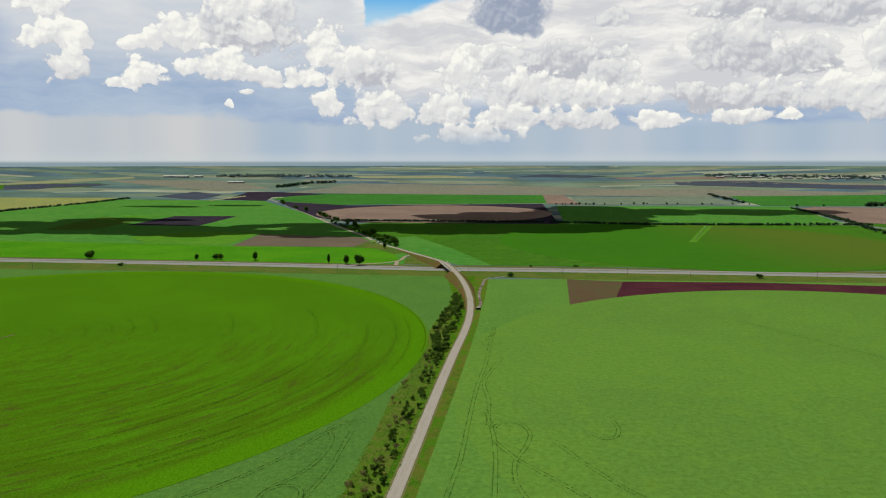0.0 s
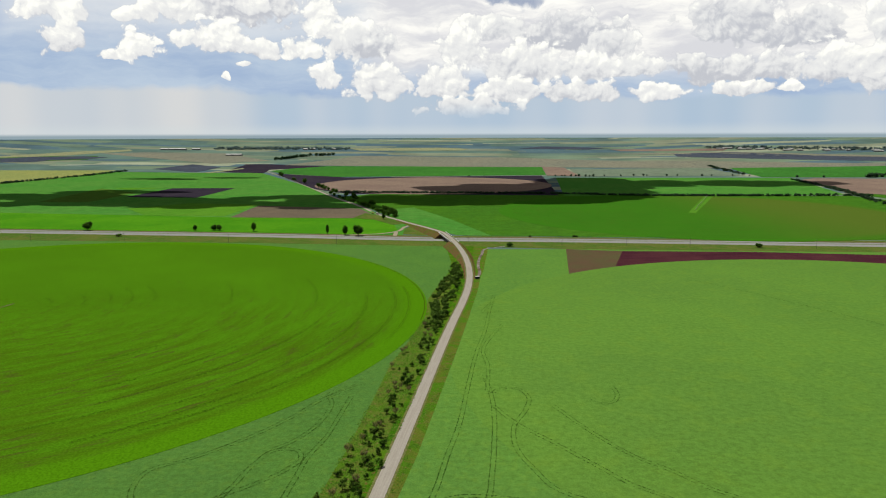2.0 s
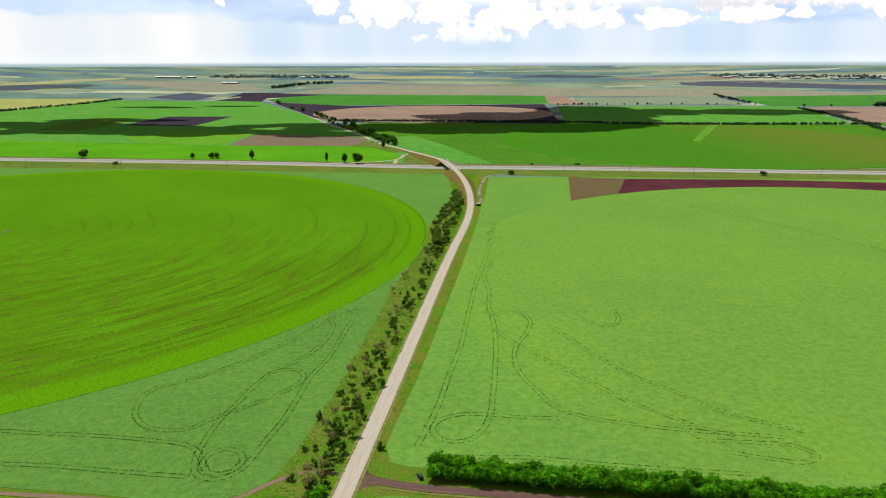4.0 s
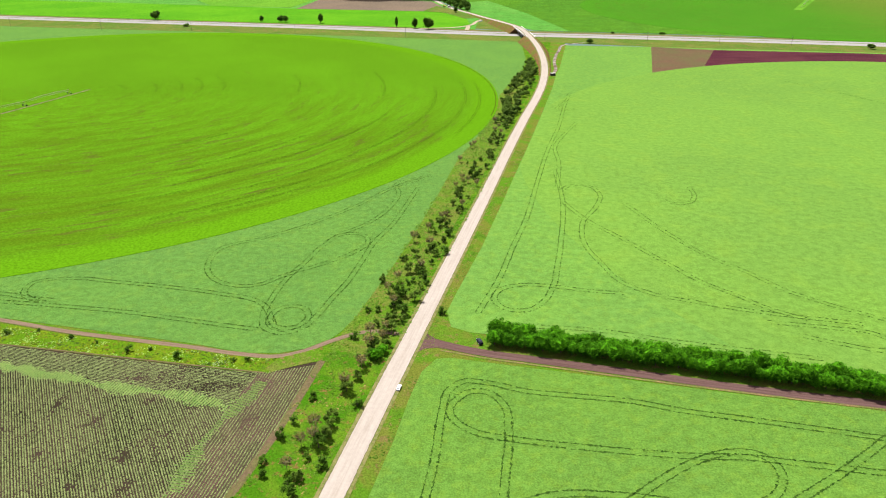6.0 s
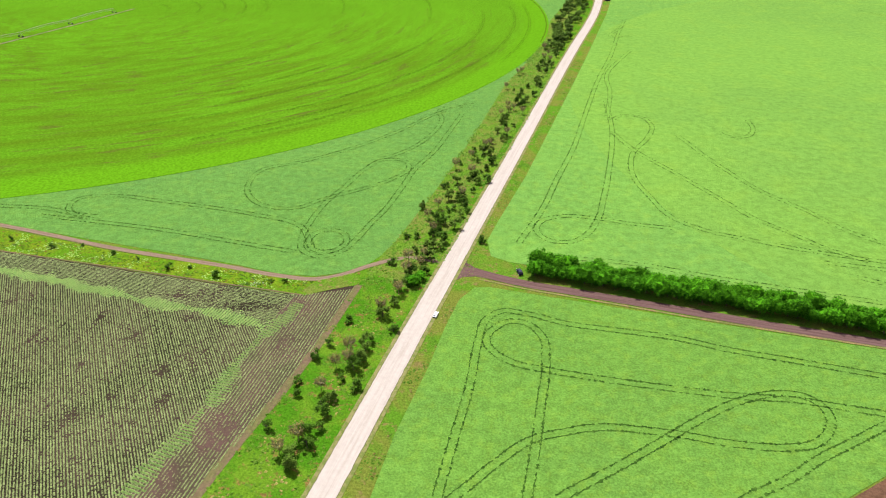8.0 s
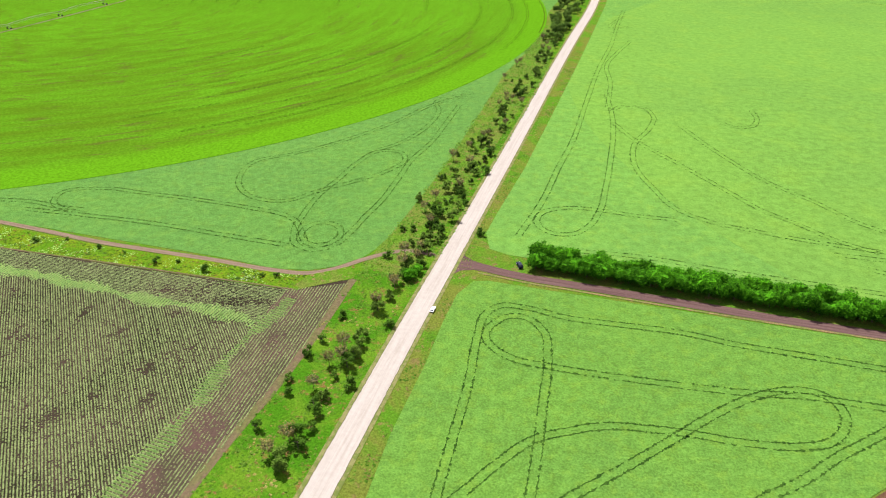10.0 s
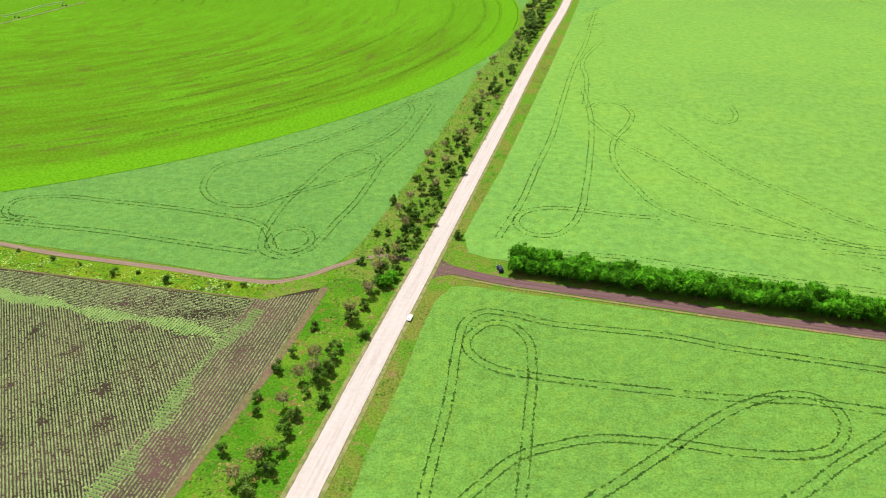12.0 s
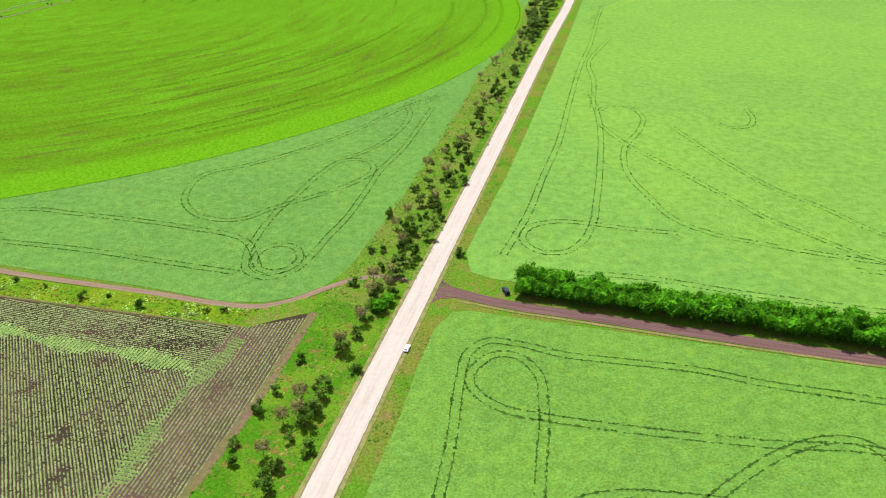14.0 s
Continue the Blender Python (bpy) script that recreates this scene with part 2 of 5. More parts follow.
# ---------------------------------------------------------------- materials
def material(name, rough=0.9, gloss=0.0):
    m = bpy.data.materials.new(name)
    m.use_nodes = True
    k = Nodes(m.node_tree)
    shader = k.add("ShaderNodeBsdfPrincipled", {"Roughness": rough})
    shader.inputs["Specular IOR Level"].default_value = gloss
    k.add("ShaderNodeOutputMaterial", {0: shader.outputs[0]})
    k.shader = shader
    k.co = k.add("ShaderNodeTexCoord").outputs["Object"]
    return m, k


def finish(k, colour, height=None, strength=0.5, distance=0.3):
    k.tree.links.new(colour, k.shader.inputs["Base Color"])
    if height is not None:
        b = k.add("ShaderNodeBump", {"Height": height, "Strength": strength, "Distance": distance})
        k.tree.links.new(b.outputs[0], k.shader.inputs["Normal"])


def grown(name, a, b, c, broad=0.012, fine=0.9, stretch=(1, 1, 1), turn=0.0, relief=0.5, patch=0.5, grainy=0.22):
    """A field crop: two greens in broad patches, a third in fine grain, relief of the stand."""
    m, k = material(name)
    turned = k.add("ShaderNodeMapping", {"Vector": k.co, "Rotation": (0, 0, radians(turn)), "Scale": stretch}).outputs[0]
    big = k.noise(turned, broad, 5.0, 0.6, 0.4)
    mid = k.noise(turned, broad * 9, 4.0, 0.6)
    col = k.mix(k.ramp(big, 0.38, 0.62), a, b)
    col = k.mix(k.math("MULTIPLY", k.ramp(mid, 0.45, 0.72), patch), col, c)
    grain = k.noise(k.co, fine * 1.3, 3.0, 0.7)
    shade = k.math("MULTIPLY", k.ramp(grain, 0.3, 0.7, 1 - grainy, 1 + grainy), k.ramp(k.noise(k.co, fine * .22, 4.0, 0.7), 0.3, 0.7, 0.86, 1.13))
    col = k.vec("SCALE", col)
    k.tree.links.new(shade, col.node.inputs["Scale"])
    lumps = k.math("MULTIPLY_ADD", k.noise(turned, fine * .45, 4.0, 0.65), 1.5, k.math("MULTIPLY", grain, 1.0))
    finish(k, col, lumps, min(1.0, relief), 0.55)
    return m


def ringed(name, a, b, c, soil, ring=0.05, relief=0.4, rim=None, inner=335.0, bare=None, ripe=None):
    """A crop under a turning sprinkler: arcs of thin growth round the object's middle."""
    m, k = material(name)
    flat = k.vec("MULTIPLY", k.co, (1, 1, 0))
    xyz = k.add("ShaderNodeSeparateXYZ", {0: flat}).outputs
    r = k.vec("LENGTH", flat)
    ang = k.math("ARCTAN2", xyz[1], xyz[0])
    polar = k.add("ShaderNodeCombineXYZ", {0: k.math("MULTIPLY", r, ring), 1: k.math("MULTIPLY", ang, 2.6), 2: 0.0}).outputs[0]
    arcs = k.noise(polar, 1.6, 6.0, 0.68, 0.5)
    big = k.noise(flat, 0.006, 4.0, 0.55)
    col = k.mix(k.ramp(big, 0.38, 0.62), a, b)
    thin = k.noise(polar, 3.4, 5.0, 0.7, 0.3)
    sparse = k.math("MULTIPLY", k.ramp(thin, 0.55, 0.62), k.ramp(k.noise(flat, 0.014, 3.0), 0.36, 0.56))
    worn = k.ramp(arcs, 0.34, 0.68)
    if bare:
        # thin growth on the southern side, a full stand on the northern
        part_bare = k.ramp(k.math("MULTIPLY_ADD", k.noise(flat, 0.01, 3.0), 160.0, xyz[1]), bare[0], bare[1], 1.0, 0.08)
        sparse, worn = k.math("MULTIPLY", sparse, part_bare), k.math("MULTIPLY", worn, part_bare)
    col = k.mix(worn, col, c)
    col = k.mix(k.math("MULTIPLY", sparse, 0.7), col, soil)
    if ripe:
        col = k.mix(k.ramp(k.math("MULTIPLY_ADD", arcs, 120.0, xyz[0]), ripe[0], ripe[1]), col, ripe[2])
    # wheel ruts at each tower
    rut = k.math("PINGPONG", r, 27.0)
    rut = k.math("MULTIPLY", k.ramp(rut, 0.3, 1.0, 1.0, 0.0), k.ramp(k.noise(flat, 0.03, 4.0, 0.7), 0.5, 0.64))
    col = k.mix(k.math("MULTIPLY", rut, 0.5), col, soil)
    # the rim is better watered
    col = k.mix(k.ramp(r, inner, 357.0, 0.0, 0.55 if rim is None else 1.0), col, rim or b)
    grain = k.noise(k.co, 0.8, 3.0, 0.65)
    s = k.vec("SCALE", col)
    k.tree.links.new(k.ramp(grain, 0.3, 0.7, 0.8, 1.18), s.node.inputs["Scale"])
    finish(k, s, grain, relief, 0.5)
    return m


def soil(name, a, b, broad=0.02, fine=0.7, rows=0.0, turn=0.0, relief=0.4):
    """Bare or stubbly ground in two tones."""
    m, k = material(name, 0.95)
    turned = k.add("ShaderNodeMapping", {"Vector": k.co, "Rotation": (0, 0, radians(turn))}).outputs[0]
    big = k.noise(turned, broad, 6.0, 0.62, 0.5)
    col = k.mix(k.ramp(big, 0.35, 0.65), a, b)
    grain = k.noise(k.co, fine, 5.0, 0.7)
    s = k.vec("SCALE", col)
    k.tree.links.new(k.ramp(grain, 0.3, 0.7, 0.7, 1.25), s.node.inputs["Scale"])
    col = s
    if rows:
        lines = k.noise(k.vec("MULTIPLY", turned, (rows, 0.01, 1)), 1.0, 3.0, 0.7)
        s = k.vec("SCALE", col)
        k.tree.links.new(k.ramp(lines, 0.3, 0.7, 0.8, 1.2), s.node.inputs["Scale"])
        col = s
    finish(k, col, grain, relief, 0.4)
    return m


def verge(name, a, b, c, broad=0.05, dry=0.54):
    """Rough grass with dry and earthy patches."""
    m, k = material(name, 0.95)
    big = k.noise(k.co, broad, 5.0, 0.65, 0.6)
    mid = k.noise(k.co, broad * 5, 5.0, 0.7)
    col = k.mix(k.ramp(big, 0.40, 0.60), a, b)
    col = k.mix(k.ramp(mid, dry, dry + 0.12), col, c)
    grain = k.noise(k.co, 1.6, 4.0, 0.7)
    s = k.vec("SCALE", col)
    k.tree.links.new(k.ramp(grain, 0.3, 0.7, 0.70, 1.25), s.node.inputs["Scale"])
    finish(k, s, grain, 0.8, 0.6)
    return m


def plain(name, colour, rough=0.7, metal=0.0, vary=0.15, scale=2.0):
    m, k = material(name, rough, 0.4 if rough < .6 else 0.1)
    k.shader.inputs["Metallic"].default_value = metal
    n = k.noise(k.co, scale, 4.0, 0.6)
    lo, hi = tuple(c * (1 - vary) for c in colour), tuple(min(1, c * (1 + vary)) for c in colour)
    finish(k, k.mix(k.ramp(n, 0.3, 0.7), lo, hi))
    return m


def leaves(name, a, b, rough=0.75, thin_part=0.38):
    """Foliage: a tone for each clump, with some light passing through."""
    m, k = material(name, rough)
    rnd = k.add("ShaderNodeNewGeometry").outputs["Random Per Island"]
    obj = k.add("ShaderNodeObjectInfo").outputs["Random"]
    col = k.mix(rnd, a, b)
    s = k.vec("SCALE", col)
    k.tree.links.new(k.ramp(obj, 0.0, 1.0, 0.78, 1.22), s.node.inputs["Scale"])
    k.tree.links.new(s, k.shader.inputs["Base Color"])
    k.shader.inputs["Specular IOR Level"].default_value = 0.02
    thin = k.add("ShaderNodeBsdfTranslucent", {"Color": s})
    both = k.add("ShaderNodeMixShader", {0: thin_part, 1: k.shader.outputs[0], 2: thin.outputs[0]})
    out = [n for n in k.tree.nodes if n.bl_idname == "ShaderNodeOutputMaterial"][0]
    k.tree.links.new(both.outputs[0], out.inputs[0])
    return m


M = {}
M["wheat"] = grown("young_wheat", (0.0218, 0.0808, 0.0037), (0.0294, 0.0930, 0.0041), (0.0391, 0.0993, 0.0047), fine=1.1, patch=.4)
# far copy of the wheat, duller and bluer to stand for haze
M["wheat_hazed"] = grown("wheat_hazed", (0.0162, 0.0585, 0.0105), (0.0193, 0.0675, 0.0111), (0.0262, 0.0703, 0.0130), broad=.006, fine=.2, relief=.2)
M["pea"] = grown("pea_crop", (.0370, .0800, .0145), (.0405, .0865, .0145), (.0520, .0940, .0130), broad=.02, fine=1.3, relief=.45, patch=.5, grainy=.14)
M["pea_front"] = grown("pea_crop_front", (.0350, .0760, .0120), (.0385, .0825, .0120), (.0510, .0890, .0095), broad=.03, fine=1.5, relief=.8, patch=.45)
M["pea_left"] = grown("pea_crop_left", (.0310, .0710, .0140), (.0340, .0765, .0140), (.0450, .0840, .0130), broad=.02, fine=1.6, relief=.7, patch=.45)
M["pivot_left"] = ringed("pivot_crop_left", (.0245, .0650, .0020), (.0270, .0730, .0022), (.0225, .0460, .0018), (.0260, .0290, .0050), rim=(.0270, .0740, .0016), inner=345.0, ring=.06, bare=(-80.0, 190.0))
M["pivot_right"] = grown("pivot_crop_right", (.0400, .0815, .0135), (.0435, .0885, .0135), (.0520, .0940, .0125), broad=.007, fine=1.3, relief=.4, patch=.5, grainy=.12)
M["pivot_far"] = ringed("pivot_crop_far", (.0150, .0560, .0035), (.0165, .0620, .0035), (.0185, .0580, .0045), (.0220, .0460, .0045), ripe=(-20.0, 300.0, (.0330, .0520, .0070)))
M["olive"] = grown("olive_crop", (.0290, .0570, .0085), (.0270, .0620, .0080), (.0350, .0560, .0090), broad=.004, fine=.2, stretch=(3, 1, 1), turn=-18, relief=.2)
# far stubble, its colour paled and blued with painted haze
M["olive_far"] = grown("hazed_olive_stubble", (0.0549, 0.0713, 0.0500), (0.0624, 0.0772, 0.0557), (0.0709, 0.0772, 0.0688), broad=.004, fine=.1, relief=.1)
M["green_blue"] = grown("blue_green_crop", (.0215, .0600, .0050), (.0185, .0545, .0055), (.0250, .0630, .0045), broad=.006, fine=.2, relief=.2)
M["lime"] = grown("lime_crop", (0.0359, 0.0905, 0.0075), (0.0302, 0.0848, 0.0069), (0.0424, 0.0905, 0.0132), broad=.01, fine=.3, relief=.3)
# a little distance haze is mixed into these far crop colours
M["mid_green"] = grown("mid_green_crop", (0.0249, 0.0816, 0.0124), (0.0314, 0.0857, 0.0140), (0.0379, 0.0816, 0.0154), broad=.005, fine=.2, relief=.2)
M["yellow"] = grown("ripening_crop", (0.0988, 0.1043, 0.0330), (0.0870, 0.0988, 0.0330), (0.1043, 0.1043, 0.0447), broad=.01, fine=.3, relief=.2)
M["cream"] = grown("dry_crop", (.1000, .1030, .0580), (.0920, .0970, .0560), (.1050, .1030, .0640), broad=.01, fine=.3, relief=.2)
M["fallow"] = soil("pink_fallow", (0.0766, 0.0536, 0.0448), (0.0917, 0.0663, 0.0526), broad=.008, fine=.2)
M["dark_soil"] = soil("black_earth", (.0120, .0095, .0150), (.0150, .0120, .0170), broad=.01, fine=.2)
# far ploughed earth blued with haze; also colours two painted cloud shadows
M["dark_far"] = soil("hazed_dark_earth_and_shade", (.020, .024, .034), (.026, .030, .040), broad=.004, fine=.1)
M["plum_soil"] = soil("plum_earth", (0.0230, 0.0069, 0.0104), (0.0299, 0.0098, 0.0120), broad=.02, fine=.5, rows=.5, turn=82)
M["olive_soil"] = soil("stubble_earth", (0.0364, 0.0331, 0.0148), (0.0417, 0.0263, 0.0161), broad=.03, fine=.6)
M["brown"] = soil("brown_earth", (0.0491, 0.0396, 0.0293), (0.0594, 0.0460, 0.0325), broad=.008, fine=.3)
# far brown stubble with haze put into its base colour
M["brown_far"] = soil("hazed_brown_stubble", (0.0708, 0.0720, 0.0568), (0.0816, 0.0780, 0.0592), broad=.004, fine=.1)
M["row_soil"] = soil("row_crop_earth", (.0095, .0085, .0048), (.0200, .0145, .0100), broad=.05, fine=1.6)
M["verge"] = verge("roadside_grass", (0.0170, 0.0540, 0.0020), (0.0340, 0.0680, 0.0040), (0.0600, 0.0400, 0.0120), .07)
M["verge_dry"] = verge("dry_strip_ground", (.0290, .0640, .0040), (.0430, .0580, .0090), (.070, .050, .021), .09, .545)
M["verge_right"] = verge("verge_grass", (.0260, .0640, .0040), (.0440, .0540, .0080), (.058, .048, .015), .05, .54)
M["verge_hw"] = verge("highway_grass", (0.0290, 0.0525, 0.0085), (0.0435, 0.0553, 0.0112), (0.0580, 0.0491, 0.0185), .02)
M["bank"] = verge("bank_earth", (.0612, .0324, .0158), (.0432, .0475, .0101), (.0288, .0518, .0058), .06)
M["weeds"] = verge("weed_bank", (0.0285, 0.0648, 0.0026), (0.0456, 0.0720, 0.0034), (0.0448, 0.0270, 0.0080), .12)


def road_material(name, base, rut, edge, half, rough=0.9, worn=0.0):
    """A surface along a ribbon whose u runs across it from 0 to 1 and v along it in metres."""
    m, k = material(name, rough)
    uv = k.add("ShaderNodeUVMap").outputs[0]
    s = k.add("ShaderNodeSeparateXYZ", {0: uv}).outputs
    across = k.math("ABSOLUTE", k.math("SUBTRACT", s[0], 0.5))
    wob = k.math("MULTIPLY_ADD", k.noise(k.co, 0.35, 5.0, 0.7), 0.08, -0.04)
    lane = k.math("ABSOLUTE", k.math("SUBTRACT", k.math("MULTIPLY_ADD", wob, 0.4, across), half * 0.55))
    grain = k.noise(k.co, 0.7, 6.0, 0.7)
    long = k.noise(k.vec("MULTIPLY", uv, (14.0, 0.05, 1)), 1.0, 4.0, 0.6)
    col = k.mix(k.ramp(long, 0.35, 0.65), base, rut)
    col = k.mix(k.ramp(lane, 0.02, 0.09, 0.5, 0.0), col, rut)
    rim = k.math("ADD", across, wob)
    col = k.mix(k.ramp(rim, half - 0.01, half + 0.02), col, k.mix(k.ramp(k.noise(k.co, 0.5, 4.0, 0.7), 0.42, 0.58), edge, (edge[0] * .6, edge[1] * .8, edge[2] * .5)))
    # a worn line where the surface breaks away
    col = k.mix(k.math("MULTIPLY", k.ramp(k.math("ABSOLUTE", k.math("SUBTRACT", rim, half + 0.015)), 0.004, 0.016, 1.0, 0.0), worn), col, tuple(c * .35 for c in edge))
    sc = k.vec("SCALE", col)
    k.tree.links.new(k.ramp(grain, 0.3, 0.7, 0.94, 1.06), sc.node.inputs["Scale"])
    finish(k, sc, grain, 0.3, 0.1)
    return m


M["road"] = road_material("pale_road", (.118, .104, .089), (.138, .124, .109), (.066, .062, .024), .36, worn=.7)
M["track"] = road_material("dirt_track", (.046, .032, .021), (.074, .055, .038), (.044, .046, .015), .42)
M["side_road"] = road_material("side_road", (.029, .0165, .0145), (.045, .028, .025), (.048, .038, .020), .45)
M["mouth"] = soil("worn_dirt", (.030, .0175, .0155), (.042, .026, .023), broad=.2, fine=1.2)
M["highway"] = road_material("asphalt", (.0929, .0906, .0884), (.1116, .1089, .1067), (.1161, .1045, .0834), .46, .55)
M["rubble"] = soil("rubble_path", (.0432, .0324, .0216), (.108, .0972, .0864), broad=.12, fine=.5)
M["ramp"] = road_material("ramp_surface", (.1161, .1, .0696), (.1277, .1116, .0834), (.079, .0696, .0348), .40)
M["bark"] = plain("bark", (.0347, .0267, .0192), .9, vary=.4, scale=6)
M["twig"] = plain("grey_twigs", (.098, .086, .040), .9, vary=.3, scale=4)
M["leaf_hedge"] = leaves("hedge_leaves", (.0110, .0480, .0010), (.0300, .1150, .0016), thin_part=.2)
M["leaf_dark"] = leaves("dark_leaves", (.0140, .0360, .0034), (.0320, .0690, .0050), thin_part=.3)
M["leaf_mid"] = leaves("mid_leaves", (.0290, .0590, .0060), (.0570, .0980, .0120), thin_part=.35)
M["leaf_dry"] = leaves("dry_leaves", (.078, .070, .017), (.120, .106, .032))
M["leaf_row"] = leaves("row_leaves", (.1080, .1430, .0490), (.1750, .2170, .0860))
M["leaf_weed"] = leaves("weed_leaves", (.0192, .0526, .0022), (.0554, .0895, .0037))
M["leaf_grass"] = leaves("grass_blades", (.0300, .0780, .0040), (.0620, .1120, .0120))
M["leaf_bright"] = leaves("bright_weed_leaves", (.1117, .2048, .0504), (.1938, .2731, .0756))
M["leaf_grove"] = leaves("grove_leaves", (.0340, .0680, .0080), (.0620, .1050, .0150), thin_part=.4)
# both far foliage tones are made paler and bluer in place of haze
M["leaf_far"] = leaves("hazed_far_leaves", (.0112, .0242, .0112), (.0169, .0343, .0149))
M["leaf_village"] = leaves("hazed_village_leaves", (.046, .070, .070), (.058, .088, .084))
# flattened crop, its colour darkened for the shade down in the tracks
M["rut"] = soil("pressed_crop_and_shade", (.0080, .0200, .0030), (.0160, .0350, .0050), broad=.3, fine=2.0)
# worn rut tone, also used for the painted shade at the round field's rim
M["tower_rut"] = soil("worn_rut_and_rim_shade", (.0170, .0330, .0020), (.0200, .0400, .0020), broad=.1, fine=1.2)
M["edge_soil"] = soil("bare_edge", (.0460, .0320, .0200), (.0400, .0400, .0140), broad=.15, fine=1.2)
M["leaf_white"] = leaves("white_flower_heads", (.16, .18, .12), (.26, .27, .22))
M["corner_soil"] = soil("ploughed_brown_earth", (.0290, .0160, .0090), (.0360, .0200, .0120), broad=.04, fine=1.2, rows=.9, turn=48)
M["tan_edge"] = soil("dry_track_edge", (.0740, .0520, .0240), (.0360, .0560, .0100), broad=.25, fine=1.6)
M["side_soil"] = soil("pale_brown_earth", (.0230, .0175, .0115), (.0330, .0200, .0160), broad=.07, fine=1.4)
M["tan_strip"] = soil("trampled_strip", (.060, .052, .032), (.040, .048, .016), broad=.12, fine=.8)
M["concrete"] = plain("concrete", (.1612, .1538, .142), .85, vary=.2, scale=.8)
M["white_paint"] = plain("white_paint", (.75, .75, .74), .35, vary=.04)
M["blue_paint"] = plain("dark_blue_paint", (.0022, .0036, .0100), .62, vary=.1)
M["glass"] = plain("dark_glass", (.006, .007, .009), .62, vary=.1)
M["rubber"] = plain("tyre_rubber", (.0074, .0074, .0074), .9)
M["old_steel"] = plain("dull_steel", (.10, .085, .07), .7, 0.0)
M["steel"] = plain("galvanised_steel", (.42, .43, .42), .5, .6)
M["pole"] = plain("weathered_wood", (.0502, .0422, .0347), .9, vary=.3)
M["roof"] = plain("pale_roof", (.13, .128, .125), .6, vary=.1, scale=.1)
M["wall"] = plain("rendered_wall", (.10, .098, .095), .85, vary=.15, scale=.1)
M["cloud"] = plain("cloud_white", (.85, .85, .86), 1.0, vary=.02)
M["yellow_paint"] = plain("yellow_paint", (.2381, .173, .0229), .5, vary=.1)
M["black_paint"] = plain("black_sheet", (.0118, .0118, .0118), .6, vary=.3)
M["stone"] = plain("pale_rubble", (.2114, .1922, .1612), .9, vary=.3, scale=.5)


# ---------------------------------------------------------------- ground
def land(x, y):
    """Height of the plain: level, with a long gentle rise far out."""
    d = math.hypot(x, y)
    return 122.0 * min(max((d - 2800.0) / 2100.0, 0.0), 1.1) ** 1.7


def mesh_object(name, bm, mat, parent=None, label="", category="", kind="", group="", smooth=False):
    me = bpy.data.meshes.new(name)
    bm.normal_update()
    bm.to_mesh(me)
    bm.free()
    if smooth:
        me.shade_smooth()
    me.materials.append(mat)
    ob = new(name, me)
    ob.parent = parent
    return tagged(ob, label, category, group, kind)


def part(name, bm, mat, parent, label="", smooth=False):
    return mesh_object(name, bm, mat, parent, label, smooth=smooth)


def curve_through(pts, step=6.0, closed=False):
    """Points along a smooth line through the given ones, eased so that uneven spacing makes no loops."""
    p = [Vector(q) for q in pts]
    n, out = len(p), []

    def slope(i):
        j, k = ((i - 1) % n, (i + 1) % n) if closed else (max(i - 1, 0), min(i + 1, n - 1))
        u, w = p[i] - p[j], p[k] - p[i]
        lu, lw = u.length, w.length
        if lu < 1e-6 or lw < 1e-6:
            return (u + w).normalized()
        return (u / lu * lw + w / lw * lu).normalized()

    for i in range(n if closed else n - 1):
        b, c = p[i], p[(i + 1) % n]
        d = (c - b).length
        m0, m1 = slope(i) * d, slope((i + 1) % n) * d
        m = max(1, round(d / step))
        for j in range(m):
            t = j / m
            out.append(b * (2 * t ** 3 - 3 * t * t + 1) + m0 * (t ** 3 - 2 * t * t + t) + c * (3 * t * t - 2 * t ** 3) + m1 * (t ** 3 - t * t))
    if not closed:
        out.append(p[-1])
    return out


def ground_material():
    """Distant farmland: long strips of crops, each of one tone, blued to paint in the distance haze."""
    m, k = material("farmland", 0.95)
    warp = k.vec("MULTIPLY_ADD", k.add("ShaderNodeTexNoise", {"Vector": k.co, "Scale": .0006, "Detail": 2.0}).outputs["Color"], (500, 500, 0), (-250, -250, 0))
    co = k.vec("ADD", k.co, warp)
    cell = k.add("ShaderNodeTexVoronoi", {"Vector": k.vec("MULTIPLY", co, (.0016, .0085, 0)), "Scale": 1.0})
    cell.distance = "CHEBYCHEV"
    pick = k.add("ShaderNodeSeparateColor", {0: cell.outputs["Color"]}).outputs
    col = k.mix(k.ramp(pick[0], 0.15, 0.5), (.040, .062, .054), (.060, .080, .056))
    col = k.mix(k.ramp(pick[0], 0.62, 0.66), col, (.076, .084, .060))
    col = k.mix(k.ramp(pick[0], 0.84, 0.86), col, (.110, .118, .086))
    col = k.mix(k.ramp(pick[1], 0.72, 0.74), col, (.032, .052, .062))
    n = k.noise(k.co, .004, 6.0, 0.65)
    s = k.vec("SCALE", col)
    k.tree.links.new(k.ramp(n, 0.3, 0.7, 0.8, 1.2), s.node.inputs["Scale"])
    finish(k, s)
    return m


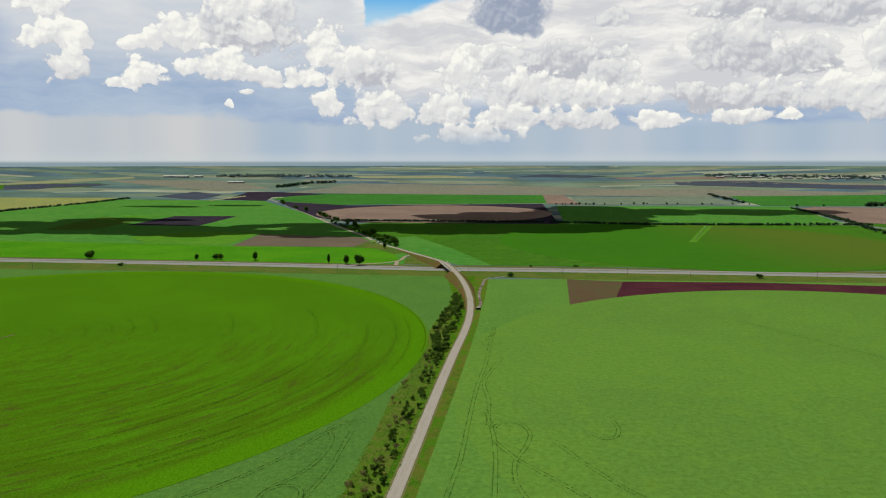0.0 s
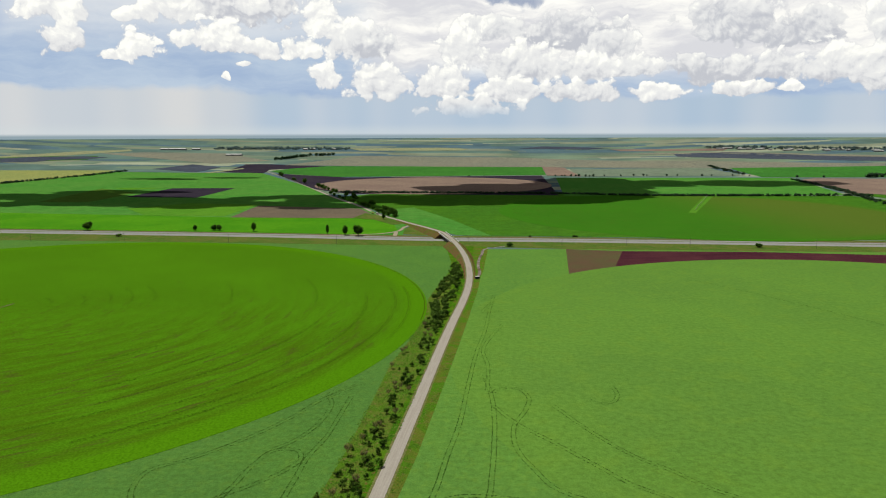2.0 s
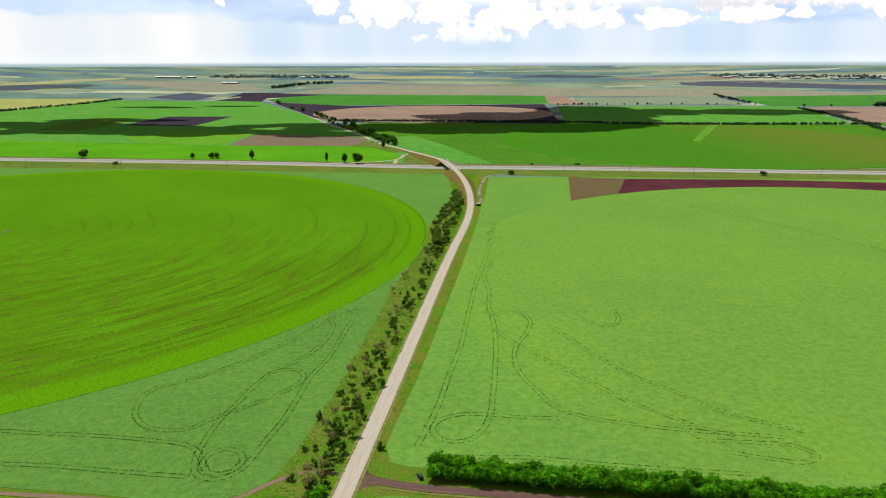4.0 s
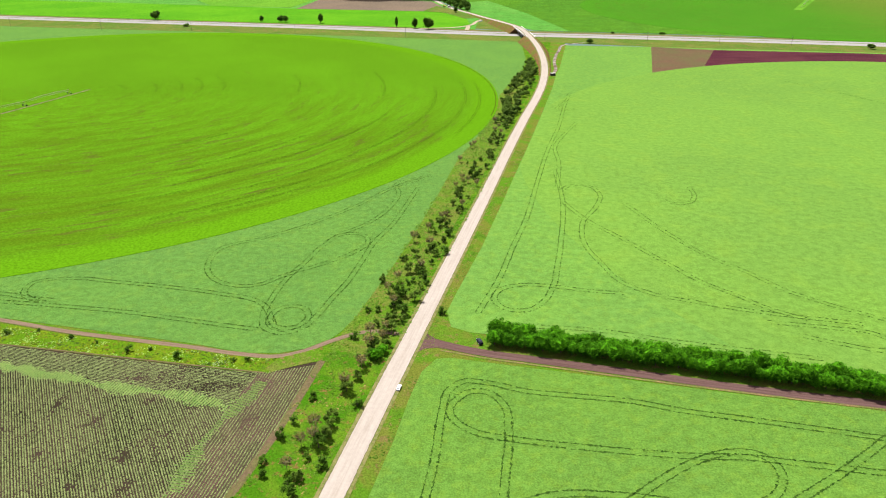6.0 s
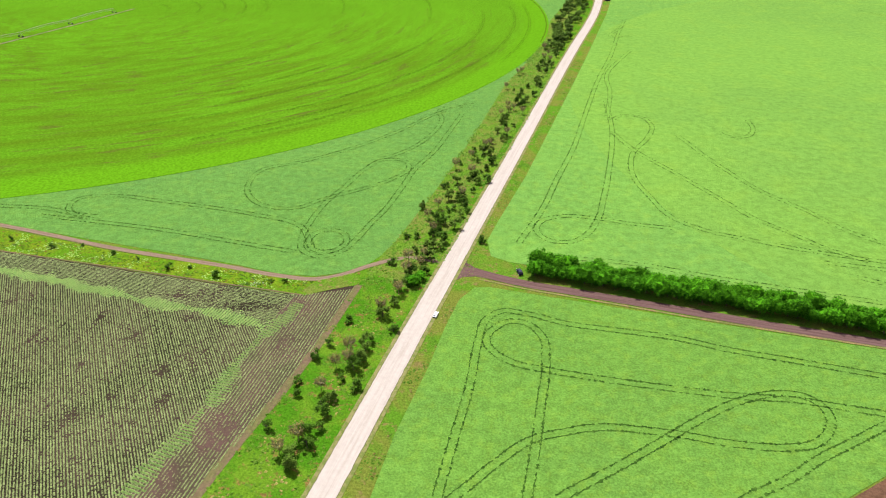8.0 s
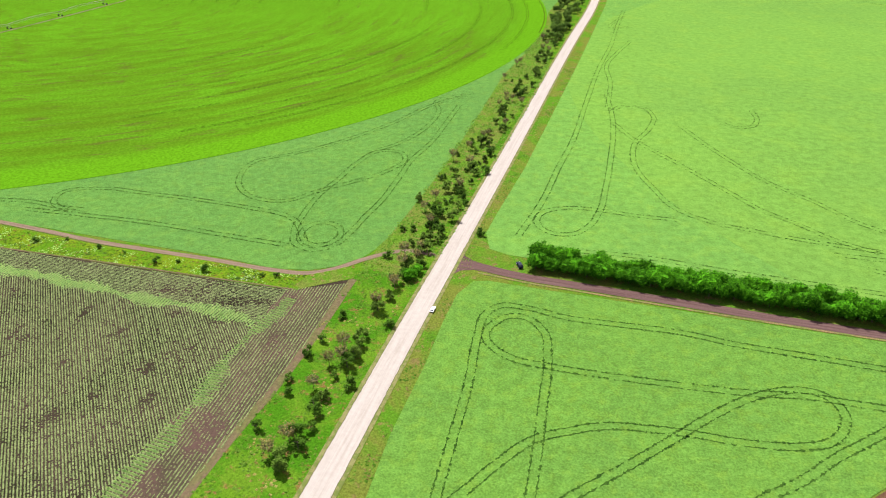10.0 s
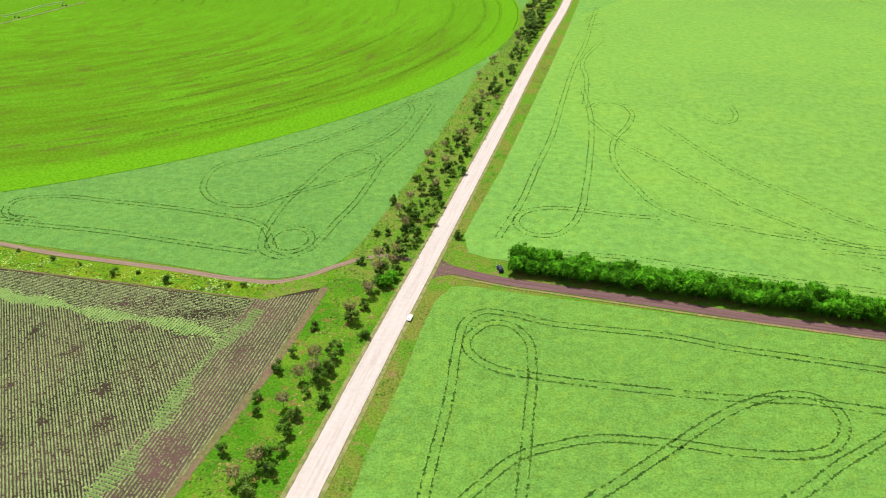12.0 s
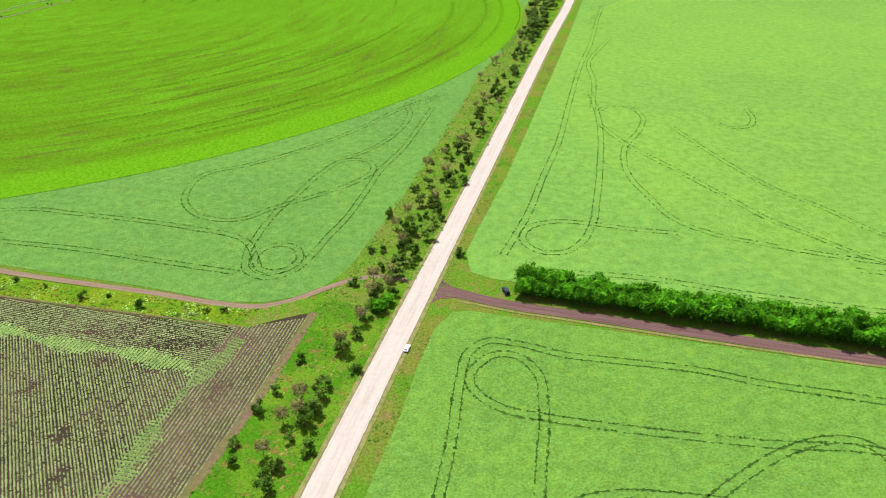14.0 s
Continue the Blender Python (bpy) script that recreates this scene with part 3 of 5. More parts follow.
def make_ground():
    bm = bmesh.new()
    radii = [0.0] + [200.0 * i for i in range(1, 14)] + [2800 + 70.0 * i for i in range(31)]
    turns = 240
    rings = []
    for r in radii[1:]:
        rings.append([bm.verts.new((r * math.sin(2 * math.pi * i / turns), r * math.cos(2 * math.pi * i / turns), land(0, r) - 0.05)) for i in range(turns)])
    mid = bm.verts.new((0, 0, -0.05))
    for i in range(turns):
        bm.faces.new((mid, rings[0][(i + 1) % turns], rings[0][i]))
        for a, b in zip(rings, rings[1:]):
            bm.faces.new((a[i], a[(i + 1) % turns], b[(i + 1) % turns], b[i]))
    return mesh_object("ground", bm, ground_material(), None, "flat farmland plain in green and tan strips", "ground", "structure", smooth=True)


make_ground()


def sheet(name, pts, lift, mat, label, cell=0.0, smooth_edge=0.0, centre=None):
    """A field or strip of ground: an outline laid on the plain, raised by its stand's height."""
    if smooth_edge:
        pts = [tuple(v) for v in curve_through([(x, y, 0) for x, y, *_ in pts], smooth_edge, True)]
    bm = bmesh.new()
    cx, cy = centre or (0.0, 0.0)
    face = bm.faces.new([bm.verts.new((p[0] - cx, p[1] - cy, 0)) for p in pts])
    face.normal_update()
    if sum((pts[i - 1][0] * pts[i][1] - pts[i][0] * pts[i - 1][1]) for i in range(len(pts))) < 0:
        face.normal_flip()
    bmesh.ops.triangulate(bm, faces=bm.faces[:])
    if cell:
        for _ in range(7):
            long = [e for e in bm.edges if e.calc_length() > cell]
            if not long:
                break
            bmesh.ops.subdivide_edges(bm, edges=long, cuts=1)
            bmesh.ops.triangulate(bm, faces=bm.faces[:])
    for v in bm.verts:
        v.co.z = land(v.co.x + cx, v.co.y + cy) + lift
    # a low skirt, so that the stand has a thickness
    rim = [e for e in bm.edges if e.is_boundary]
    skirt = bmesh.ops.extrude_edge_only(bm, edges=rim)["geom"]
    for v in skirt:
        if isinstance(v, bmesh.types.BMVert):
            v.co.z -= lift + 0.1
    ob = mesh_object(name, bm, mat, None, label, "field", "structure")
    ob.location = (cx, cy, 0)
    return ob


def disc(name, cx, cy, r, lift, mat, label, turns=180):
    pts = [(cx + r * math.cos(2 * math.pi * i / turns), cy + r * math.sin(2 * math.pi * i / turns)) for i in range(turns)]
    return sheet(name, pts, lift, mat, label, centre=(cx, cy))


def ribbon(name, path, width, lift, mat, label, category, step=6.0, depth=0.0, kind="structure"):
    """A strip of even width along a smooth line (x, y, z), with u across and v along."""
    pts = curve_through(path, step)
    bm = bmesh.new()
    uv = bm.loops.layers.uv.new("UVMap")
    rows, run = [], 0.0
    for i, p in enumerate(pts):
        way = pts[min(i + 1, len(pts) - 1)] - pts[max(i - 1, 0)]
        side = Vector((way.y, -way.x, 0)).normalized()
        run += (p - pts[i - 1]).length if i else 0.0
        z = p.z + land(p.x, p.y) + lift
        row = []
        for s, dz in ((-.5, -depth), (-.5, 0), (.5, 0), (.5, -depth)) if depth else ((-.5, 0), (.5, 0)):
            q = p + side * (s * width)
            row.append((bm.verts.new((q.x, q.y, z + dz)), s + .5))
        rows.append((row, run))
    for (a, ra), (b, rb) in zip(rows, rows[1:]):
        for j in range(len(a) - 1):
            f = bm.faces.new((a[j][0], a[j + 1][0], b[j + 1][0], b[j][0]))
            for loop, (u, v) in zip(f.loops, ((a[j][1], ra), (a[j + 1][1], ra), (b[j + 1][1], rb), (b[j][1], rb))):
                loop[uv].uv = (u, v)
    return mesh_object(name, bm, mat, None, label, category, kind)


# fields west of the road
WEST_EDGE = [(-59, 222), (-56, 233), (-54, 246), (-50, 272), (-46, 302), (-40, 361), (-34, 431), (-29, 456), (-23, 490), (-15, 545),
             (-14, 606), (-6, 660), (7, 738), (9, 789), (5, 869), (2, 905)]
sheet("field_west", [(-1000, 290), (-400, 238), (-208, 219), (-184, 218), (-135, 212), (-111, 209), (-89, 205), (-77, 206), (-68, 210), (-62, 216)]
      + WEST_EDGE + [(-291, 942), (-610, 970), (-1000, 1010)], .10, M["pea_left"], "blue-green young pea crop between track and highway")
disc("field_west_circle", -384.7, 575.5, 370.6, .22, M["pivot_left"], "round irrigated field of yellow-green crop with dark arcs")
# shadow at the crop's edge, drawn as a thin dark ribbon
ribbon("rim_track", [(-384.7 + 368.6 * math.cos(q), 575.5 + 368.6 * math.sin(q), 0) for q in [radians(-6 + 4 * i) for i in range(12)]], .8, .24, M["tower_rut"], "dark line of painted shade along the rim of the irrigated field", "wheel track", 6.0)
# fields east of the road
EAST_EDGE = [(-22.5, 240), (-20, 256), (-12.5, 299), (-3, 368), (11, 472), (21.5, 555), (26, 592), (32, 640), (38, 703), (43, 738), (50, 810), (57, 882)]
sheet("field_east", EAST_EDGE + [(157, 881), (800, 830), (1400, 770), (1400, 40), (600, 128), (99, 207), (30, 218), (-2, 224.5), (-13, 226), (-20, 229)], .10, M["pea"],
      "green pea crop beside the pale road")


def east_x(y):
    """Where the eastern crop ends beside the road."""
    for a, b in zip(EAST_EDGE, EAST_EDGE[1:]):
        if a[1] <= y <= b[1]:
            return a[0] + (b[0] - a[0]) * (y - a[1]) / (b[1] - a[1])
    return -1000.0


circle = [(360 + 357 * math.cos(radians(2 * i)), 446 + 357 * math.sin(radians(2 * i))) for i in range(180)]
sheet("field_east_circle", [(max(x, east_x(y) + .4), max(y, 224.5 - (x - 7) * .142)) for x, y in circle], .125, M["pivot_right"], "round irrigated field of bright green crop", centre=(360, 446))
sheet("field_stubble", [(157, 881), (132, 719), (160, 690), (192, 700), (192, 764), (225, 864)], .108, M["olive_soil"], "olive-brown stubble corner by the highway")
sheet("field_plum", [(225, 864), (192, 764), (192, 690), (560, 660), (900, 600), (900, 800), (520, 833), (386, 856)], .114, M["plum_soil"], "freshly worked plum-brown soil strip")
CORNER = (124.2, 170.6)
sheet("field_front", [(-46, 20), (-40, 70), (-35, 119), (-34, 139), (-30.5, 166), (-29, 185), (-27, 200), (-23, 208), (-18, 209), (7, 206), (42, 202), (74, 198.2), (99, 195.6),
                      (138, 191.8), (300, 172.5), (300, 146), CORNER, (84, 147), (71, 137), (0, 78), (-45, 40)], .12, M["pea_front"], "bright green pea crop with wheel tracks")
sheet("field_brown_corner", [(-40, -20), (-38, 45), (0, 77.2), (71.3, 136.6), (84.3, 146.6), (CORNER[0] + .3, CORNER[1] - .4), (300, 145.4), (500, 110), (500, -60), (0, -60)], .08, M["corner_soil"], "bare brown soil beside the pea crop")
# row crop and its margins
ROW_EDGE = [(-61, 203), (-64, 168), (-67, 148), (-71, 131), (-73, 113), (-80, 60), (-86, 0)]
sheet("field_margin", [(-420, -60), (-420, 262), (-60, 262), (-23, 262), (620, 150), (620, -60)], .02, M["verge_right"], "rough grassy margins between the near fields")
sheet("field_rows", ROW_EDGE + [(-420, 0), (-420, 232), (-196, 203), (-137, 198), (-85, 194), (-76, 195), (-71, 199)], .05, M["row_soil"], "brown soil under drilled rows of young plants")
sheet("weed_bank", [(-420, 230), (-197, 202.6), (-150, 199.3), (-106, 196), (-77, 194), (-70, 199), (-77, 203), (-89, 203), (-111, 206), (-133, 207.5), (-156, 209.5), (-182, 214), (-420, 246)],
      .12, M["weeds"], "weedy green bank with yellow flowers")
sheet("roadside_strip", [(-86, 0), (-80, 60), (-73, 113), (-71, 131), (-67, 148), (-64, 168), (-61, 203), (-71, 199), (-66, 209)] + WEST_EDGE + [(40, 905), (36, 703), (20, 560), (0, 420), (-20, 300), (-32, 221), (-42, 150), (-60, 0)],
      .06, M["verge"], "rough green grass strip with dry patches")
sheet("thicket_ground", [(-60.5, 210), (-57.5, 226), (-54.5, 246), (-48, 290), (-40.5, 361), (-34.5, 431), (-23.5, 490), (-15.5, 545), (-14.5, 606), (-6.5, 660), (4, 720), (12, 720), (6, 640), (2, 560), (-9, 470), (-17, 400), (-29, 310), (-37, 250), (-42, 215), (-50, 208)], .09, M["verge_dry"], "dry ground with brown and green patches under the roadside trees")
sheet("bank_end", [(-79, 196.5), (-76, 203.2), (-70, 206.6), (-65, 210), (-61, 206), (-61.5, 203.2), (-70, 198.6), (-76, 194.8)], .135, M["verge_dry"], "trampled dry ground where the bank ends")
sheet("road_verge", [(-62, 0), (-42, 150), (-32, 221), (-19, 319), (4, 501), (17, 599), (27, 707), (40, 905), (57, 900)] + EAST_EDGE[::-1]
      + [(-20, 229), (-13, 226), (-10, 222), (-20, 213), (-27, 200), (-29, 185), (-30.5, 166), (-34, 139), (-35, 119), (-40, 70), (-46, 0)],
      .07, M["verge_right"], "dry brown and green verge beside the road")
# highway land
sheet("highway_verge", [(-1600, 1105), (-1000, 1012), (-610, 971), (-291, 943), (-5, 905), (52, 900), (157, 882), (386, 857), (520, 834), (900, 800), (1500, 730),
                        (1500, 850), (602, 942), (76, 998), (-5, 1003), (-224, 1030), (-704, 1094), (-1600, 1215)], .05, M["verge_hw"], "grassy highway verge with dry patches")

# far fields, largest first; distance haze is put into the farthest tones
FAR = [
    ("mid_green", .12, [(-1600, 1216), (-704, 1095), (-224, 1031), (-60, 1010), (-60, 1128), (-163, 1405), (-382, 1976), (-700, 2700), (-1320, 2760), (-1700, 2500)], "mid-green fields beyond the highway"),
    ("wheat", .2, [(-1500, 1210), (-704, 1096), (-224, 1032), (-95, 1017), (-70, 1060), (-80, 1125), (-131, 1215), (-381, 1237), (-560, 1275), (-900, 1330), (-1500, 1420)], "bright green wheat along the highway"),
    ("lime", .3, [(-632, 1389), (-548, 1502), (-391, 1465), (-397, 1254), (-548, 1272)], "lime-green strip of young crop"),
    ("brown", .3, [(-381, 1237), (-384, 1442), (-165, 1380), (-110, 1218)], "brown field beside the far road"),
    ("verge_hw", .4, [(-160, 1222), (-146, 1300), (-120, 1262), (-62, 1140), (-84, 1128), (-120, 1200)], "rough olive grass beside the far road"),
    ("dark_soil", .3, [(-757, 1653), (-749, 1930), (-575, 1928), (-580, 1637)], "dark ploughed field"),
    ("olive", .3, [(-896, 1543), (-946, 1932), (-786, 1781), (-782, 1529)], "olive-green crop strip"),
    ("lime", .3, [(-924, 1952), (-772, 1950), (-848, 1872)], "pale green crop edge"),
    ("yellow", .4, [(-1766, 2765), (-1320, 2830), (-1352, 2112), (-1600, 1900), (-2300, 2300)], "yellow ripening field with a hedge"),
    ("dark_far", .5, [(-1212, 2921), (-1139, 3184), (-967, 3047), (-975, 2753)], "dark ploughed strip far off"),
    ("dark_soil", .5, [(-876, 2758), (-903, 3217), (-801, 3227), (-521, 3115), (-721, 2902), (-690, 2685)], "dark ploughed strip by the far road"),
    ("green_blue", .12, [(-55, 1128), (-160, 1420), (-250, 1640), (-152, 1750), (290, 1715), (960, 1640), (1020, 1300), (640, 945), (120, 997), (30, 1004)], "blue-green field beyond the highway"),
    ("mid_green", .2, [(-50, 1128), (-130, 1345), (-60, 1400), (13, 1202), (69, 1004), (20, 1008)], "light green wedge by the overpass"),
    ("mid_green", .2, [(381, 2362), (1157, 2323), (961, 1660), (289, 1665)], "green field beyond the tree belt"),
    ("dark_soil", .2, [(-637, 2646), (-325, 2402), (351, 2490), (278, 1675), (-234, 1726), (-348, 1886)], "dark earth round the fallow circle"),
    ("wheat_hazed", .3, [(-704, 2834), (-577, 3146), (433, 3076), (372, 2524), (-368, 2434), (-600, 2640)], "green strip beyond the fallow circle"),
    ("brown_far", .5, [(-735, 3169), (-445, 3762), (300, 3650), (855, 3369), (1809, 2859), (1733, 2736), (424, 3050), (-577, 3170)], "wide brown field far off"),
    ("fallow", .5, [(433, 3070), (520, 3002), (479, 2423), (370, 2490)], "pinkish fallow strip"),
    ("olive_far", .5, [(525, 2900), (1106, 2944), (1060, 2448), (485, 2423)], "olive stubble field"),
    ("wheat_hazed", .6, [(1184, 2900), (1809, 2859), (1900, 2700), (1489, 2349), (1077, 2354)], "green field far off"),
    ("fallow", .4, [(1129, 2211), (1217, 2293), (1435, 2262), (1700, 1900), (1300, 1640), (1061, 1668), (1006, 1732)], "pink fallow field beside a hedge"),
    ("green_blue", .2, [(1000, 1730), (1061, 1660), (1300, 1630), (1700, 1500), (1700, 1000), (1500, 850), (900, 915), (1000, 1300)], "dull green field beside the highway"),
    # a cloud's shadow on the far plain, laid as a dark sheet
    ("dark_far", .6, [(1218, 3733), (1541, 3714), (1921, 3330), (2300, 3100), (2200, 2900), (1623, 3269), (1185, 3541)], "long dark far-off band painted as cloud shadow"),
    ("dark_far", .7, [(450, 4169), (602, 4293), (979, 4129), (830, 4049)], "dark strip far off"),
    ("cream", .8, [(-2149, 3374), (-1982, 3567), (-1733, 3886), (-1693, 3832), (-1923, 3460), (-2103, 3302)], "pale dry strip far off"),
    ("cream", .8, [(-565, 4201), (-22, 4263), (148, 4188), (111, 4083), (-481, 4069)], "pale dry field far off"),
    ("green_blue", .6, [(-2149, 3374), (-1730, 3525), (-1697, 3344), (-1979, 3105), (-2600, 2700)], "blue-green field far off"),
    # another cloud shadow, painted as a dark sheet
    ("dark_far", 0.9, [(-2071, 3278), (-1983, 3400), (-1786, 3496), (-1660, 3467), (-1717, 3358), (-1827, 3265), (-1849, 3167), (-1964, 3105)], "cloud shadow painted as a dark blue-green strip far off"),
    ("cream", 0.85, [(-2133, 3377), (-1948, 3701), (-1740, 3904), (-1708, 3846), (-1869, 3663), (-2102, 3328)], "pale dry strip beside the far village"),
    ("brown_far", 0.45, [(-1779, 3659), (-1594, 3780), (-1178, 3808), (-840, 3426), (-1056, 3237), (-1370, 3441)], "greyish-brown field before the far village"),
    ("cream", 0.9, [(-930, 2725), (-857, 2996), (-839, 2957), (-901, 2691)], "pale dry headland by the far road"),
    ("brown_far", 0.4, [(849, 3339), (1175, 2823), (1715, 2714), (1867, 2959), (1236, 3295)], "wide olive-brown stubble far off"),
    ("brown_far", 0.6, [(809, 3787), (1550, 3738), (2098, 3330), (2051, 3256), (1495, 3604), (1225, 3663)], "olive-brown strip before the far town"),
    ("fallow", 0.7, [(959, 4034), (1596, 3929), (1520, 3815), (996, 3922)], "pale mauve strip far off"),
]
for tone, lift, pts, label in FAR:
    sheet("field", pts, lift, M[tone], label, cell=120.0 if max(math.hypot(*p) for p in pts) > 2700 else 0.0)
disc("field_far_circle", 478, 1310, 372, .3, M["pivot_far"], "round irrigated green field beyond the highway")
disc("fallow_circle", -29, 2054, 344, .45, M["fallow"], "round pink-brown fallow field")

# ---------------------------------------------------------------- roads
ROAD = [(-64, 0, 0), (-46.0, 117, 0), (-41.9, 150, 0), (-37.8, 183.5, 0), (-32.9, 221, 0), (-20.1, 319, 0), (3.0, 501, 0), (9.2, 546, 0), (17, 599, 0), (23.3, 653, 0),
        (27, 707, .4), (27.5, 770, 2), (23, 835, 4.8), (14, 901, 7), (0, 982, 7), (-29, 1062, 5), (-50, 1122, 2.2), (-84, 1205, .2), (-114, 1265, 0), (-163, 1405, 0),
        (-245, 1606, 0), (-382, 1976, 0), (-620, 2598, 0), (-910, 3229, 0)]
ribbon("road", ROAD, 8.9, .16, M["road"], "pale gravelly country road with dusty edges", "road", 5.0)
ribbon("side_road", [(-30, 217.5, 0), (-24, 217.6, 0), (-17, 215.5, 0), (-6.4, 213, 0), (7, 211.2, 0), (42, 206.3, 0), (75, 201.6, 0), (100, 198.8, 0), (138, 195, 0), (300, 176, 0)], 4.2, .14, M["side_road"],
       "purplish-brown dirt track beside a tree belt", "road", 3.0)
ribbon("track_edge", [(-22, 213.2, 0), (-15, 211.9, 0), (-6.4, 210, 0), (7, 208.2, 0), (42, 203.3, 0), (75, 199.1, 0), (100, 196.4, 0), (138, 192.7, 0), (300, 173.5, 0)], .9, .135, M["tan_edge"], "dry tan grass edge between track and crop", "verge", 4.0)
sheet("side_road_mouth", [(-34, 211.5), (-31, 227), (-28.6, 226), (-27.4, 222.8), (-25, 220.6), (-17.6, 217.6), (-16.3, 213.3), (-23.6, 214.8), (-28, 213.6), (-30, 211)], .125, M["mouth"], "worn dirt where the track meets the road")
ribbon("dirt_track", [(-420, 247, 0), (-182, 216, 0), (-156, 211.5, 0), (-133, 209, 0), (-111, 206.8, 0), (-89, 204, 0), (-77, 204, 0), (-69, 208, 0), (-62, 214.5, 0), (-55, 220, 0), (-49, 223, 0), (-34, 221, 0)],
       2.5, .13, M["track"], "rutted reddish dirt track along the crop", "road", 3.0)
HW = [(-1700, 1192, 0), (-688, 1062, 0), (-220, 1003, 0), (-5, 968, 0), (74, 962, 0), (582, 906, 0), (1500, 800, 0)]
ribbon("highway", [(x, y - 7, z) for x, y, z in HW], 19, .16, M["highway"], "grey asphalt highway carriageway, nearer side", "road", 12.0)
ribbon("highway", [(x, y + 11, z) for x, y, z in HW], 11, .16, M["highway"], "grey asphalt highway carriageway, far side", "road", 12.0)
ribbon("highway_shoulder", [(x, y + 23, z) for x, y, z in HW], 6, .12, M["track"], "dusty tan shoulder along the highway", "road", 12.0)
ribbon("slip_road", [(-51, 1130, 0), (-62, 1098, 0), (-70, 1052, 0), (-90, 1028, 0), (-119, 1017, 0), (-182, 1008, 0)], 6, .22, M["ramp"], "dusty slip road to the highway", "road", 5.0)
ribbon("slip_road", [(-72, 1044, 0), (-71, 1028, 0), (-71, 1004, 0)], 7, .2, M["ramp"], "dusty link to the highway", "road", 5.0)
sheet("junction_green", [(-53, 1110), (-66, 1060), (-64, 1020), (-10, 1003), (-5, 1006), (-30, 1060)], .1, M["verge_hw"], "olive and rust rough grass beside the slip road")
ribbon("ditch_path", [(34, 699, 0), (38, 722, 0), (39, 771, 0), (42, 808, 0), (47, 842, 0), (57, 888, 0), (81, 905, 0)], 3.2, .14, M["rubble"], "pale rubble path to the highway", "path", 5.0)


def make_embankment():
    """Earth banks that carry the road up to the overpass, one on each side of it."""
    line = curve_through(ROAD, 6.0)
    for lo, hi in ((690, 912), (974, 1200)):
        bm = bmesh.new()
        rows = []
        pts = [p for p in line if lo <= p.y <= hi]
        for i, p in enumerate(pts):
            way = pts[min(i + 1, len(pts) - 1)] - pts[max(i - 1, 0)]
            side = Vector((way.y, -way.x, 0)).normalized()
            z = p.z
            row = []
            for s, h in ((-5.4 - 1.3 * z, -.1), (-5.4 - .65 * z, z * .52), (-5.4, z + .02), (5.4, z + .02), (5.4 + .65 * z, z * .5), (5.4 + 1.3 * z, -.1)):
                wob = noise.noise(p * 0.12 + Vector((s, 0, 0))) * 0.35 * min(1, z / 3)
                q = p + side * (s + wob)
                row.append(bm.verts.new((q.x, q.y, max(h, -.1))))
            rows.append(row)
        for a, b in zip(rows, rows[1:]):
            for j in range(5):
                bm.faces.new((a[j], a[j + 1], b[j + 1], b[j]))
        for r in (rows[0], rows[-1]):
            bm.faces.new(r)
        bmesh.ops.recalc_face_normals(bm, faces=bm.faces[:])
        mesh_object("embankment", bm, M["bank"], None, "reddish earth embankment of the overpass, partly grassed", "embankment", "structure")


make_embankment()


def box(bm, size, at=(0, 0, 0), turn=None):
    m = Matrix.Translation(at) @ (turn or Matrix()) @ Matrix.Diagonal((*size, 1))
    return bmesh.ops.create_cube(bm, size=1, matrix=m)["verts"]


def boxed(name, size, at, mat, parent, bevel=0.0, label="", turn=None):
    bm = bmesh.new()
    box(bm, size, at, turn)
    if bevel:
        bmesh.ops.bevel(bm, geom=bm.edges[:], offset=bevel, segments=1, affect="EDGES")
    return part(name, bm, mat, parent, label)


def rod(bm, a, b, r0, r1=None, sides=6):
    """A tapered round bar between two places."""
    a, b = Vector(a), Vector(b)
    way = b - a
    m = Matrix.Translation((a + b) / 2) @ way.to_track_quat("Z", "Y").to_matrix().to_4x4()
    bmesh.ops.create_cone(bm, cap_ends=True, segments=sides, radius1=r0, radius2=r0 if r1 is None else r1, depth=way.length, matrix=m)


def make_bridge():
    """The overpass: deck, parapets with posts, piers and abutments across the highway."""
    bridge = tagged(new("overpass_bridge"), "concrete road overpass with parapet rails across the highway", "bridge")
    a, b = Vector((15.5, 897, 0)), Vector((-2, 990, 0))
    way = (b - a).normalized()
    turn = math.degrees(math.atan2(-way.x, way.y))
    bridge.matrix_world = pose(*((a + b) / 2), 0, 0, turn)
    n = (b - a).length
    boxed("deck", (11, n, .9), (0, 0, 6.6), M["concrete"], bridge, .08)
    for s in (-1, 1):
        boxed("kerb", (.7, n, .3), (5.1 * s, 0, 7.2), M["concrete"], bridge, .05)
        rail = boxed("rail", (.12, n, .16), (5.2 * s, 0, 8.2), M["steel"], bridge, .03, "steel parapet rail")
        for i in range(24):
            boxed("rail_post", (.14, .14, .95), (5.2 * s, -n / 2 + (i + .5) * n / 24, 7.75), M["steel"], bridge)
        boxed("girder", (.8, n, .9), (3.6 * s, 0, 5.75), M["concrete"], bridge)
        boxed("abutment", (11.5, 3, 6.3), (0, s * (n / 2 - 1), 3.0), M["concrete"], bridge, .1)
    for y in (-24, -2, 20):
        boxed("pier_cap", (10, 1.4, .9), (0, y, 4.95), M["concrete"], bridge, .05)
        for x in (-3.4, 0, 3.4):
            bm = bmesh.new()
            rod(bm, (x, y, -.2), (x, y, 4.6), .5, sides=10)
            part("pier", bm, M["concrete"], bridge)


make_bridge()


